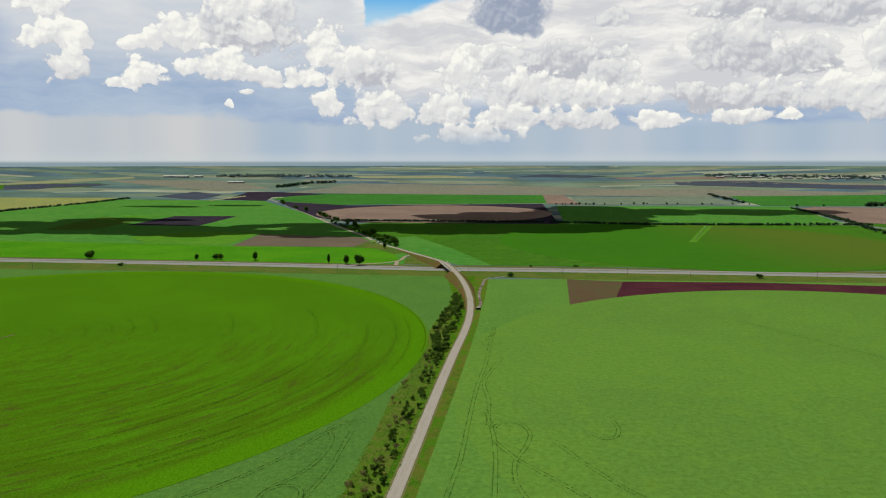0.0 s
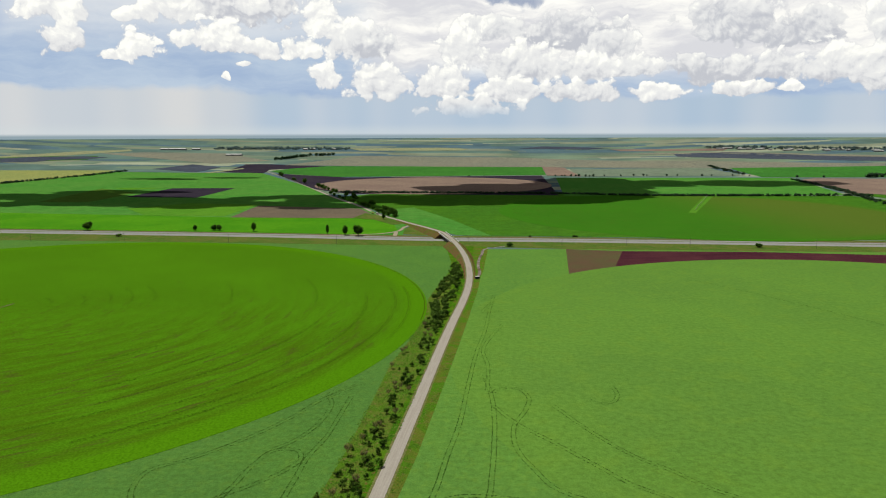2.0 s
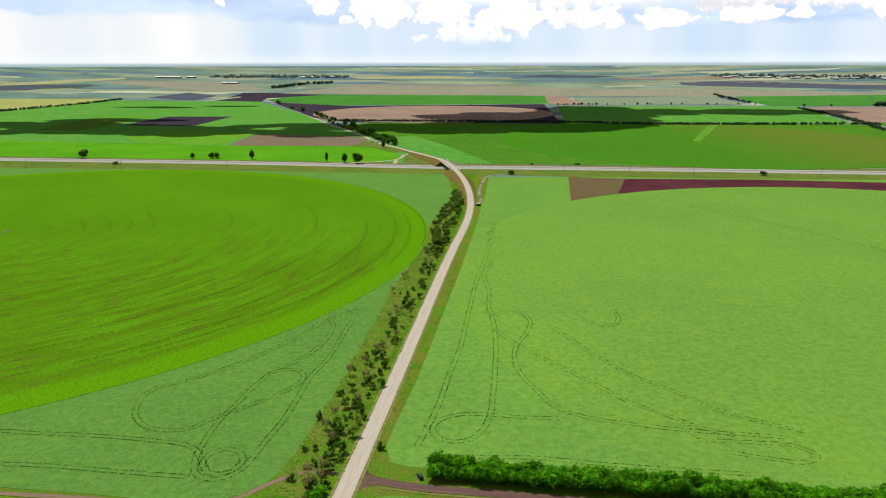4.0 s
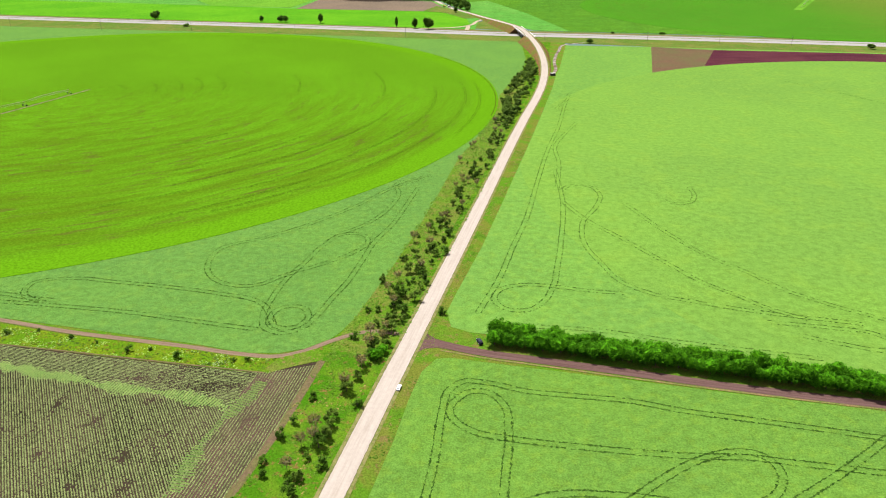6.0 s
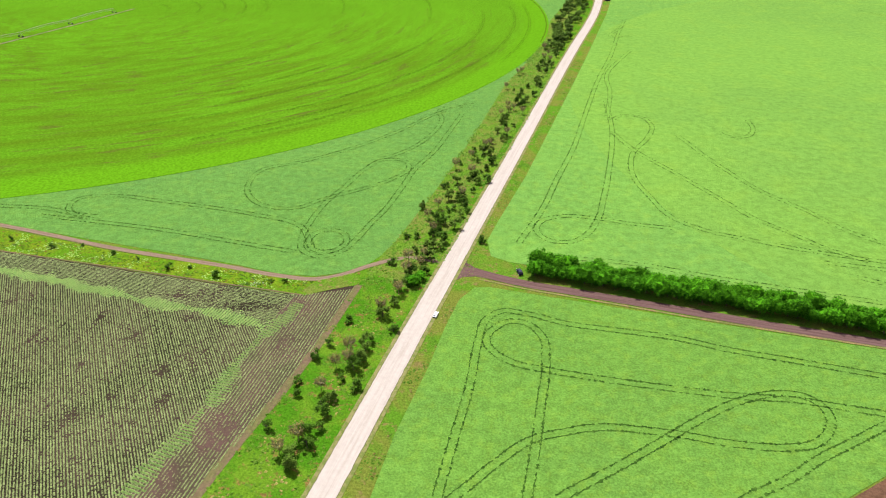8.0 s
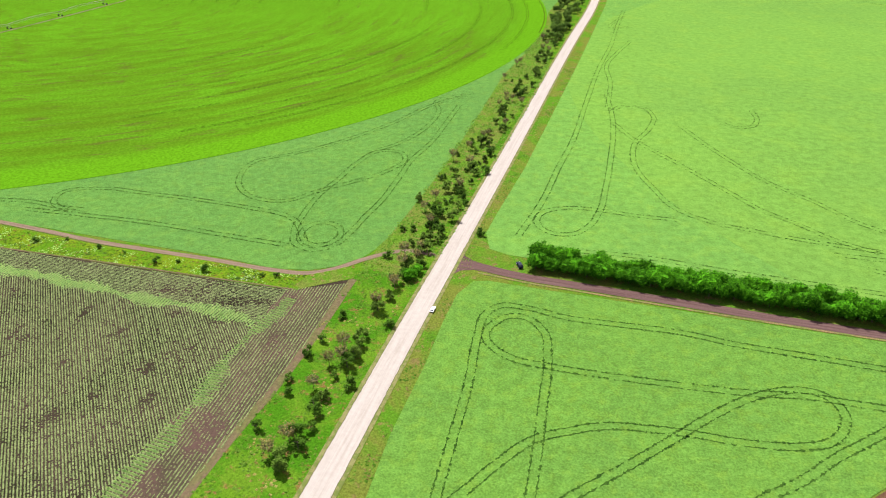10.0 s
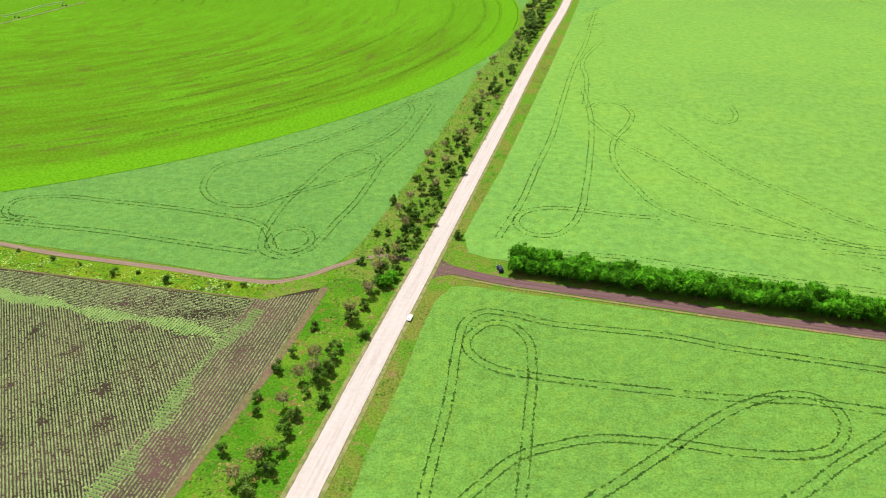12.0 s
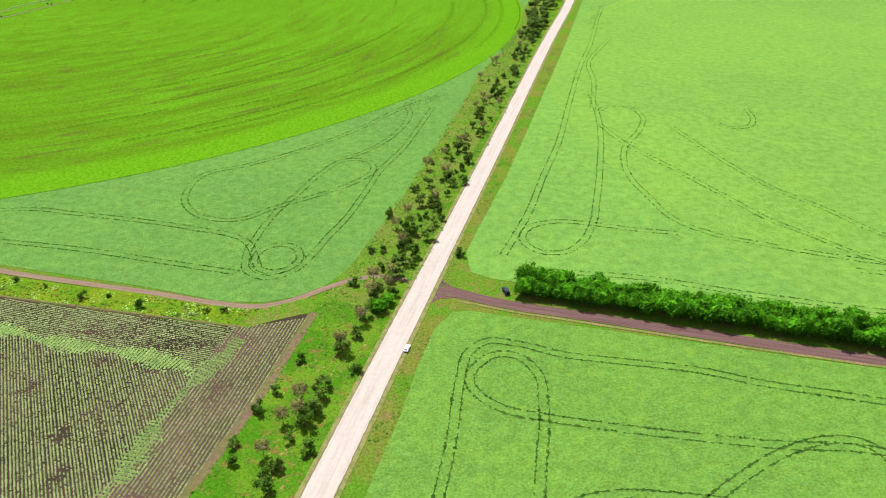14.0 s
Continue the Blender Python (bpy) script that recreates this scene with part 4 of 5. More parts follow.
# ---------------------------------------------------------------- wheel tracks in the crops
def wheel_tracks(name, path, gauge=2.3, lift=.26, width=.55, broken=.12, label="pair of wheel tracks pressed into the crop, their shade painted dark", mat=None):
    """Two broken lines of flattened crop along a smooth path."""
    rng = random.Random(len(path) * 31 + int(path[0][0]))
    pts = curve_through([(x, y, 0) for x, y in path], .42)
    bm = bmesh.new()
    for s in (-.5, .5):
        last, gap = None, 0
        for i, p in enumerate(pts):
            way = pts[min(i + 1, len(pts) - 1)] - pts[max(i - 1, 0)]
            side = Vector((way.y, -way.x, 0)).normalized()
            c = p + side * (s * gauge + rng.uniform(-.16, .16))
            w = width * rng.choice((.25, .5, .7, 1.0, 1.9)) * rng.uniform(.7, 1.3)
            row = [bm.verts.new((*(c + side * k * w * .5).xy, lift)) for k in (-1, 1)]
            if gap:
                gap -= 1
            elif rng.random() < broken:
                gap = rng.choice((1, 1, 1, 2))
            elif last:
                bm.faces.new((last[0], last[1], row[1], row[0]))
            last = row
    bmesh.ops.delete(bm, geom=[v for v in bm.verts if not v.link_faces], context="VERTS")
    for f in bm.faces:
        if f.normal.z < 0:
            f.normal_flip()
    return mesh_object(name, bm, mat or M["rut"], None, label, "wheel track", "structure")


FRONT_TRACKS = [
    [(-21, 95), (-20, 124), (-19, 142), (-18, 159), (-18, 181), (-17, 191), (-13, 196), (-5, 196), (7, 193), (24, 192), (40, 191), (54, 188), (71, 186), (95, 183), (160, 173)],
    [(-2, 100), (0, 125), (1, 141), (1.5, 155), (2, 174), (0, 186), (-5, 191), (-10, 191), (-14, 187), (-16, 181), (-12.5, 175), (-8, 172), (3, 170), (15, 169), (38, 168), (55, 168), (67, 169), (81, 168), (110, 166)],
    [(-30, 108), (-16, 123), (-8, 134), (0, 143), (8, 147), (16, 150), (29, 151), (36, 151), (49, 150), (62, 151), (68, 153), (73, 158), (75, 164), (74, 168), (70, 171), (65, 171), (55, 167), (44, 159), (33, 149), (22, 139), (7, 126), (-12, 106)],
    [(30, 114), (50, 134), (60, 141), (68, 148), (76, 154), (88, 163), (120, 190)],
]
EAST_TRACKS = [
    [(-11, 239), (-4, 267), (2, 303), (7, 330), (14, 388), (22, 452), (31, 506), (39, 572), (46, 622)],
    [(25, 409), (27, 364), (24, 313), (21, 284), (18, 263), (14, 251), (8, 244), (0, 244), (-5, 251), (-3, 259), (5, 264), (19, 264), (31, 262), (46, 261)],
    [(27, 377), (33, 386), (42, 386), (47, 376), (44, 355), (36, 335), (34, 321), (35, 303), (40, 287), (47, 270), (59, 261), (72, 257), (87, 253), (130, 246)],
    [(27, 360), (36, 339), (54, 312), (69, 289), (79, 274), (90, 264), (100, 254), (112, 247)],
    [(59, 361), (75, 322), (87, 300), (101, 284), (111, 270), (122, 261), (140, 250)],
    [(80, 369), (84, 364), (91, 364), (98, 376), (98, 389)],
    [(0, 232), (30, 232), (60, 227), (107, 221)],
    [(25, 381), (28, 428), (27, 459), (36, 495), (45, 522)],
    [(44, 601), (39, 585), (36, 560), (48, 566)],
    [(247, 692), (281, 639), (316, 567), (336, 524), (352, 480)],
    [(104, 236), (118, 231), (131, 229), (136, 233), (132, 239), (118, 242), (96, 244)],
]
WEST_TRACKS = [
    [(-52, 374), (-54.5, 347), (-57.5, 320), (-62, 300), (-64, 276), (-66, 257), (-68.6, 245), (-71, 231), (-74.5, 222), (-80, 218.6), (-87, 221), (-91, 230), (-92, 244), (-91.5, 259), (-88, 276), (-84.5, 294), (-78, 307), (-69, 307), (-65, 298), (-69, 288), (-80, 275), (-94, 262), (-102, 253), (-115, 253),
     (-126, 262), (-130, 272), (-129, 288), (-118, 296), (-102, 312), (-81, 342), (-64, 375), (-50, 390)],
    [(-73.5, 229), (-76, 223.5), (-81, 221.8), (-86, 224.5), (-88, 230), (-86, 236), (-81, 238), (-76, 235.5), (-73.5, 229.5)],
    [(-47, 395), (-59, 386), (-65, 377.6), (-61.6, 366), (-62.4, 343.6), (-66.3, 329), (-73.5, 315), (-79, 308.8)],
    [(-300, 240), (-221, 235), (-201, 236), (-181, 232)],
    [(-177, 233), (-191, 236), (-194, 245), (-181, 251), (-160, 250), (-137, 248), (-116, 245), (-95, 239), (-85, 224)],
    [(-214, 285), (-211, 277), (-208, 270), (-203, 267), (-197, 269)],
    [(-200, 230), (-172, 229), (-142, 227), (-113, 223), (-90, 220)],
]
for group, broken, w in ((FRONT_TRACKS, .06, .40), (EAST_TRACKS, .13, .31), (WEST_TRACKS, .13, .36)):
    for line in group:
        wheel_tracks("wheel_track", line, broken=broken, width=w, lift=.2)

ribbon("sprinkler_strip", [(-406, 465, 0), (-390, 530, 0), (-376, 595, 0)], 2.4, .34, M["tan_strip"], "pale trampled strip under the western sprinkler", "wheel track", 4.0)
# ruts left by the sprinkler's towers in the western circle: radius, first and last bearing
for r, a, b in ((341, -47, 14), (317, -42, 8), (289, -48, -8), (356, -15, 14), (262, -46, -24), (333, -52, -36), (212, -48, -30), (303, -56, -47)):
    arc = [radians(a + (b - a) * i / 12) for i in range(13)]
    wheel_tracks("tower_rut", [(-384 + (r + 1.6 * math.sin(3 * q + r)) * math.cos(q), 577 + (r + 1.6 * math.sin(3 * q + r)) * math.sin(q)) for q in arc], 1.4, .32, .36, .08,
                 "brown rut worn by a sprinkler tower", M["tower_rut"])


for r, a, b in ((45, 25, 62), (71, 10, 48), (92, 14, 44), (110, 8, 46), (129, 12, 42), (196, 8, 30), (272, 4, 26)):
    arc = [radians(a + (b - a) * i / 8) for i in range(9)]
    wheel_tracks("tower_rut", [(-384 + r * math.cos(q), 577 + r * math.sin(q)) for q in arc], 1.2, .32, .34, .05, "thin rut worn by a sprinkler tower", M["tower_rut"])


# ---------------------------------------------------------------- row crop
def inside(p, poly):
    x, y, hit = p[0], p[1], False
    for i in range(len(poly)):
        (x0, y0), (x1, y1) = poly[i - 1], poly[i]
        if (y0 > y) != (y1 > y) and x < (x1 - x0) * (y - y0) / (y1 - y0) + x0:
            hit = not hit
    return hit


# bare places in the drilled rows: middle and half axes
BALD = [(-97, 184, 9, 1.6), (-93, 176, 6, 2.4), (-78, 187, 4.5, 5), (-75, 170, 2.5, 7), (-116, 187, 9, .9), (-150, 186, 2, 1.2), (-78, 131, 4.5, 8), (-82, 116, 4, 8), (-128, 150, 1.5, 2), (-112, 140, 1.5, 2), (-150, 160, 1, 6), (-165, 150, 1, 7), (-104, 152, 2, 3), (-98, 140, 2, 4), (-90, 186, 8, 2), (-108, 176, 3, 2), (-120, 165, 2, 3), (-136, 172, 1.5, 4), (-118, 130, 2, 5)]


def plant_rows(name, poly, angle, spacing, mat, label, seed, step=.38, thin=0.0):
    """Rows of young plants: broken low ridges of leaf, clipped to an outline."""
    rng = random.Random(seed)
    way, side = Vector((math.cos(angle), math.sin(angle))), Vector((-math.sin(angle), math.cos(angle)))
    us, vs = [Vector(p) @ way for p in poly], [Vector(p) @ side for p in poly]
    verts, faces = [], []
    v = min(vs)
    while v < max(vs):
        drift = rng.uniform(-.06, .06)
        u = min(us)
        while u < max(us):
            p = way * u + side * (v + drift + rng.uniform(-.05, .05))
            u += step * rng.uniform(.8, 1.25)
            if not inside(p, poly):
                continue
            patch = noise.noise(Vector((p.x * .045, p.y * .045, 3.0))) + .5 * noise.noise(Vector((p.x * .25, p.y * .25, 9.0)))
            bald = max(1.3 - math.hypot((p.x - bx) / rx, (p.y - by) / ry) for bx, by, rx, ry in BALD)
            ragged = .5 + .7 * noise.noise(Vector((p.x * .5, p.y * .5, 5.0)))
            poor = max(0, min(.8, bald * ragged * 1.1))
            if rng.random() < .05 + max(0, patch - .25) * .8 + thin + poor * .8:
                continue
            w, h, a = rng.uniform(.20, .30) * (1 - poor * .45), rng.uniform(.14, .28) * (1 - poor * .4), rng.uniform(0, 1.5)
            n = len(verts)
            for i in range(4):
                verts.append((p.x + math.cos(a + i * 1.571) * w, p.y + math.sin(a + i * 1.571) * w, .05 + (i % 2) * .12))
            verts.append((p.x + rng.uniform(-.06, .06), p.y + rng.uniform(-.06, .06), .06 + h))
            faces += [(n + i, n + (i + 1) % 4, n + 4) for i in range(4)]
        v += spacing
    me = bpy.data.meshes.new(name)
    me.from_pydata(verts, [], faces)
    me.materials.append(mat)
    return tagged(new(name, me), label, "crop", "", "stuff")


ROWS_MAIN = [(-165, 188), (-140, 184), (-129, 182.5), (-115, 180.5), (-102, 179), (-83, 175), (-83, 147), (-87, 136), (-90, 110), (-98, 60), (-104, 20), (-300, 20), (-300, 206)]
ROWS_HEAD = [(-300, 206), (-165, 188), (-140, 184), (-129, 182.5), (-115, 180.5), (-102, 179), (-83, 175), (-80, 194), (-85, 194), (-137, 197.5), (-196, 202.5), (-300, 216)]
ROWS_SIDE = [(-80.4, 193.6), (-83.4, 174), (-84, 147), (-88, 136), (-91, 110), (-98, 60), (-104, 20), (-85, 20), (-81.5, 60), (-75, 113), (-71.5, 131), (-68.5, 148), (-65.5, 168), (-62.4, 200.5), (-71, 197)]
plant_rows("crop_rows", ROWS_MAIN, radians(126), .70, M["leaf_row"], "rows of young green plants on brown soil", 3)
plant_rows("crop_rows", ROWS_HEAD, radians(-8), .70, M["leaf_row"], "headland rows of young green plants", 4)
plant_rows("crop_rows", ROWS_SIDE, radians(86), .92, M["leaf_row"], "sparse rows of young plants along the roadside", 5, step=.30, thin=.02)
sheet("side_soil", ROWS_SIDE, .062, M["side_soil"], "lighter brown soil under the sparse roadside rows")
ribbon("bare_edge", [(-61.3, 203, 0), (-64.7, 168, 0), (-67.7, 148, 0), (-71.2, 131, 0), (-74, 113, 0), (-80.5, 60, 0), (-86.5, 0, 0)], 2.6, .09, M["edge_soil"], "bare reddish soil edge beside the drilled rows", "soil", 4.0)
ribbon("bare_edge", [(-420, 231, 0), (-197, 203, 0), (-150, 199.6, 0), (-106, 196.2, 0), (-78, 194.2, 0)], .7, .15, M["edge_soil"], "dark bare edge below the weedy bank", "soil", 4.0)


# ---------------------------------------------------------------- trees and bushes
def leaf_clumps(bm, rng, centre, radii, count, size, floor=.1):
    """Folded leafy clumps spread over a lumpy crown, thicker outside than in."""
    c = Vector(centre)
    for _ in range(count):
        d = Vector((rng.gauss(0, 1), rng.gauss(0, 1), rng.gauss(0, 1))).normalized()
        lump = .72 + .35 * noise.noise(d * 2.3 + c * 3.1) + .25 * noise.noise(d * 5.1 + c)
        r = lump * rng.uniform(.62, 1.05)
        p = c + Vector((d.x * radii[0], d.y * radii[1], d.z * radii[2])) * r
        if p.z < floor:
            p.z = floor + rng.uniform(0, .2)
        s = size * rng.uniform(.6, 1.3)
        q = Euler((rng.uniform(-.75, .75), rng.uniform(-.75, .75), rng.uniform(0, 6.3))).to_matrix()
        up = (d + Vector((0, 0, .9))).normalized() * s * .24
        a, b, e, f = (p + q @ Vector(v) * s for v in ((-.5, 0, 0), (0, -.45, 0), (.5, 0, 0), (0, .45, 0)))
        m = p + up
        vs = [bm.verts.new(x) for x in (a, b, e, f, m)]
        for i in range(4):
            bm.faces.new((vs[i], vs[(i + 1) % 4], vs[4]))


def core(bm, rng, centre, radii):
    """The dense inside of a crown."""
    vs = bmesh.ops.create_icosphere(bm, subdivisions=2, radius=1.0)["verts"]
    off = Vector((rng.uniform(0, 9), rng.uniform(0, 9), 0))
    for v in vs:
        k = .62 + .3 * noise.noise(v.co * 1.7 + off)
        v.co = Vector(centre) + Vector((v.co.x * radii[0], v.co.y * radii[1], v.co.z * radii[2])) * k


def trunk(bm, rng, height, r, limbs, reach):
    p = Vector((0, 0, -.15))
    top = Vector((rng.uniform(-.2, .2) * height * .3, rng.uniform(-.2, .2) * height * .3, height))
    mid = (p + top) / 2 + Vector((rng.uniform(-.1, .1), rng.uniform(-.1, .1), 0)) * height * .3
    rod(bm, p, mid, r, r * .75)
    rod(bm, mid, top, r * .75, r * .3)
    for i in range(limbs):
        a = 6.283 * (i + rng.random() * .6) / limbs
        s = p.lerp(top, rng.uniform(.35, .9))
        e = s + Vector((math.cos(a) * reach, math.sin(a) * reach, reach * rng.uniform(.4, 1.0))) * rng.uniform(.6, 1.0)
        rod(bm, s, e, r * .42, r * .12, 5)


def make_tree(seed, height, spread, leaf, label, clumps=260, size=.75, stem=.35, category="tree", name="tree", lobes=0):
    """A tree of given height and crown half width, standing at the origin."""
    rng = random.Random(seed)
    tree = tagged(new(name), label, category)
    bm = bmesh.new()
    trunk(bm, rng, height * .72, max(.07, height * .03), 6, spread * .6)
    part("trunk", bm, M["bark"], tree, "brown bark trunk with limbs")
    bm = bmesh.new()
    base = height * stem
    mid = (base + height) / 2
    half = (height - base) / 2 * 1.1
    if lobes:
        # an open, lopsided crown: several heads of uneven size at uneven heights
        for i in range(lobes):
            a, r = rng.uniform(0, 6.28), spread * rng.uniform(.25, .75)
            k = rng.uniform(.28, .58)
            c = (math.cos(a) * r, math.sin(a) * r, base + (height - base) * rng.uniform(.3, 1.0 - k * .5))
            core(bm, rng, c, (spread * k * .8, spread * k * .8, half * k * .9))
            leaf_clumps(bm, rng, c, (spread * k * 1.25, spread * k * 1.25, half * k * 1.3), int(clumps * k * .55), size * rng.uniform(.7, 1.2), .08)
        part("crown", bm, leaf, tree)
        return tree
    core(bm, rng, (0, 0, mid), (spread, spread, half))
    leaf_clumps(bm, rng, (0, 0, mid), (spread, spread, half), clumps, size, base * .6 + .05)
    for _ in range(3):
        a, r = rng.uniform(0, 6.28), spread * .5
        c = (math.cos(a) * r, math.sin(a) * r, mid + rng.uniform(-.3, .5) * half)
        leaf_clumps(bm, rng, c, (spread * .6, spread * .6, half * .6), clumps // 5, size, base * .6 + .05)
    part("crown", bm, leaf, tree)
    return tree


def make_bare(seed, height, spread, label):
    """A half-dead small tree: forked grey twigs with a few dry leaves."""
    rng = random.Random(seed)
    tree = tagged(new("bare_tree"), label, "tree")
    bm = bmesh.new()
    trunk(bm, rng, height * .8, .10, 7, spread * .8)
    part("trunk", bm, M["twig"], tree, "grey bare trunk")
    bm = bmesh.new()
    for _ in range(150):
        a, t = rng.uniform(0, 6.28), rng.uniform(.35, 1)
        s = Vector((math.cos(a) * spread * .4 * t, math.sin(a) * spread * .4 * t, height * (.3 + .5 * t)))
        e = s + Vector((math.cos(a) * spread * .5, math.sin(a) * spread * .5, rng.uniform(.1, .9))) * rng.uniform(.4, 1)
        rod(bm, s, e, .045, .015, 3)
    part("branchwork", bm, M["twig"], tree)
    bm = bmesh.new()
    leaf_clumps(bm, rng, (0, 0, height * .65), (spread, spread, height * .4), 150, .42, .2)
    part("foliage", bm, M["leaf_dry"], tree)
    return tree


rng = random.Random(7)
first = {}


def stand(source, x, y, scale=1.0, tall=1.0):
    """The first use of a plant moves it to its place, each later one makes a copy."""
    m = pose(x, y, land(x, y), 0, 0, rng.uniform(0, 360)) @ Matrix.Diagonal((scale, scale, scale * tall, 1))
    if source.name in first:
        return copy_thing(first[source.name][0], m @ first[source.name][1])
    source.matrix_world = m
    first[source.name] = (source, Matrix.Diagonal((1 / scale, 1 / scale, 1 / (scale * tall), 1)))
    return source


# tree belt beside the side road
belt = [tagged(make_tree(20 + i, 6.4, 3.5, M["leaf_hedge"], "leafy green belt tree in a dense row by the dirt track", 1150, .50, .1, name="belt_tree"), group="tree belt") for i in range(4)]
spots = []
for row, off in ((0, 4.5), (1, 8.8)):
    x = -3.6 + row * .8
    while x < 172:
        base = 213.2 - (x - 7) * .142 + off
        spots.append((x + rng.uniform(-.5, .5), base + rng.uniform(-.5, .5), rng.uniform(.82, 1.15)))
        x += rng.uniform(3.0, 3.8)
for x, y, s in spots:
    stand(rng.choice(belt), x, y, s, rng.uniform(.88, 1.12))

# bushes and small trees on the roadside strip
bush = [tagged(make_tree(40 + i, 2.3, 1.5, M["leaf_dark"], "dark green rounded bush in rough grass", 260, .36, .02, "bush", "bush", lobes=5), group="roadside bushes") for i in range(4)]
small = [tagged(make_tree(50 + i, 4.6, 2.3, M["leaf_mid"] if i % 2 else M["leaf_dark"], "small dark-leaved roadside tree", 460, .42, .10, name="small_tree", lobes=6 + i % 3), group="roadside trees") for i in range(6)]
bare = [tagged(make_bare(60 + i, 5.0, 2.3, "half-dead roadside tree with grey twigs"), group="bare trees") for i in range(2)]
BUSHES = [(-61, 170), (-63, 164), (-64, 153), (-63, 149), (-48.5, 153), (-59, 182), (-53, 156), (-44, 180), (-54, 218), (-33, 261), (-46, 281), (-39, 262), (-52, 237), (-49, 237), (-24, 238), (-66, 135), (-53, 137)]
SMALLS = [(-55, 146), (-53, 148), (-54, 143), (-50, 165), (-50, 174), (-50, 170), (-51, 161), (-49, 187), (-47, 194), (-47, 203), (-45, 212), (-43, 221), (-41, 231), (-28.5, 291), (-34, 321), (-30, 320), (-29, 310),
          (-33, 288), (-41, 287), (-38, 271), (-40, 250), (-44, 252), (-51, 261), (-43, 230), (-41, 241), (-39, 236), (-41, 224), (-36, 247), (-42, 270), (-35, 293), (-28, 310), (-56, 135), (-54, 131), (-57, 128), (-56, 124)]
BARES = [(-57, 151), (-56, 161), (-53, 163), (-54, 168), (-50, 189), (-60, 128), (-57, 133), (-47, 212), (-44, 302), (-37, 274), (-36, 296), (-45, 262), (-47, 200), (-48, 220)]
for x, y in BUSHES:
    stand(rng.choice(bush), x, y, rng.uniform(1.0, 1.45))
for x, y in SMALLS:
    stand(rng.choice(small), x, y, rng.uniform(.7, 1.05) if y < 205 else rng.uniform(.75, 1.1))
for x, y in BARES:
    stand(rng.choice(bare), x, y, rng.uniform(1.0, 1.3))


def road_x(y):
    for a, b in zip(ROAD, ROAD[1:]):
        if a[1] <= y <= b[1]:
            return a[0] + (b[0] - a[0]) * (y - a[1]) / (b[1] - a[1])


def strip_x(y):
    line = [(-80, 60), (-73, 113), (-67, 148), (-61, 203), (-59, 222)] + WEST_EDGE[1:]
    for a, b in zip(line, line[1:]):
        if a[1] <= y <= b[1]:
            return a[0] + (b[0] - a[0]) * (y - a[1]) / (b[1] - a[1])


# farther along the trees keep to the road's side of the strip, low bushes and dry ones to the field's side
y = 70.0
while y < 560:
    if not 115 < y < 206:
        l, r = strip_x(y) + 1.5, road_x(y) - 6.5
        kind, sparse = rng.random(), y < 330
        if kind < (.40 if sparse else .62):
            stand(rng.choice(small), rng.uniform(l * .5 + r * .5, r), y, rng.uniform(.55, .85) if sparse else rng.uniform(.7, 1.1))
        elif kind < .78:
            stand(rng.choice(bush), rng.uniform(l, r), y, rng.uniform(.6, 1.1))
        else:
            stand(rng.choice(bare), rng.uniform(l, r), y, rng.uniform(.8, 1.1))
    y += rng.uniform(2.4, 4.4) if y > 140 else rng.uniform(7, 10)
# denser grove before the bend
grove = [tagged(make_tree(70 + i, 6.0, 3.3, M["leaf_grove"], "leafy roadside tree in a dense grove", 420, .75, .08, name="grove_tree", lobes=8), group="grove by the bend") for i in range(3)]
for _ in range(115):
    y = rng.uniform(515, 770)
    l, r = strip_x(y) + 3.0, road_x(y) - 8.0
    if y > 720:
        r = min(r, l + 7)
    stand(rng.choice(grove), rng.uniform(l, max(r, l + 1)), y, rng.uniform(.5, .95))

# bushes on the weed bank
for x, y, s in ((-197, 211, .9), (-168, 211, .6), (-154, 208, .8), (-143, 206, .6), (-129, 202, 1.1), (-122, 203.5, .6), (-111, 200.5, 1.2), (-86, 200.5, .8), (-91, 199.5, .7), (-205, 213, 1.1), (-215, 214, .9), (-178, 208, .8), (-232, 216, 1.0)):
    stand(rng.choice(bush), x, y, s)

# trees beside the highway and the far road
round_tree = tagged(make_tree(80, 16, 8.5, M["leaf_dark"], "broad round tree beside the highway", 520, 2.2, .08), group="highway trees")
oval_tree = tagged(make_tree(81, 15, 5.0, M["leaf_dark"], "dense oval tree beside the highway", 420, 1.8, .06), group="highway trees")
for src, x, y, s, tall in ((round_tree, -124, 1007, 1.0, 1.0), (oval_tree, -144, 1013, 1.0, 1.0), (oval_tree, -171, 1018, .55, 1.9), (oval_tree, -290, 1056, .95, 1.0), (round_tree, -345, 1063, .6, 1.0),
                           (round_tree, -353, 1063, .6, 1.0), (oval_tree, -382, 1063, .7, .9), (round_tree, -552, 1071, .95, .9), (round_tree, -472, 1002, .55, .5), (round_tree, 87, 902, .6, .6), (round_tree, 408, 889, .6, .6),
                           (round_tree, 124, 988, .35, .5), (round_tree, 187, 988, .35, .5), (round_tree, 191, 988, .3, .5), (oval_tree, -104, 1205, .8, .9)):
    stand(src, x, y, s, tall)
road_tree = tagged(make_tree(84, 13, 7.5, M["leaf_dark"], "roadside tree in an avenue along the far road", 360, 2.0, .1), group="far road trees")
for x, y in ((-88, 1247), (-97, 1290), (-107, 1325), (-114, 1350), (-145, 1440), (-152, 1455), (-195, 1560), (-205, 1590), (-270, 1755), (-282, 1790), (-305, 1850), (-330, 1900), (-345, 1935), (-420, 2115), (-475, 2240), (-485, 2260), (-575, 2490), (-590, 2530), (-230, 1650), (-318, 1870), (-90, 1262)):
    stand(road_tree, x, y, rng.uniform(.65, 1.15), rng.uniform(.85, 1.1))

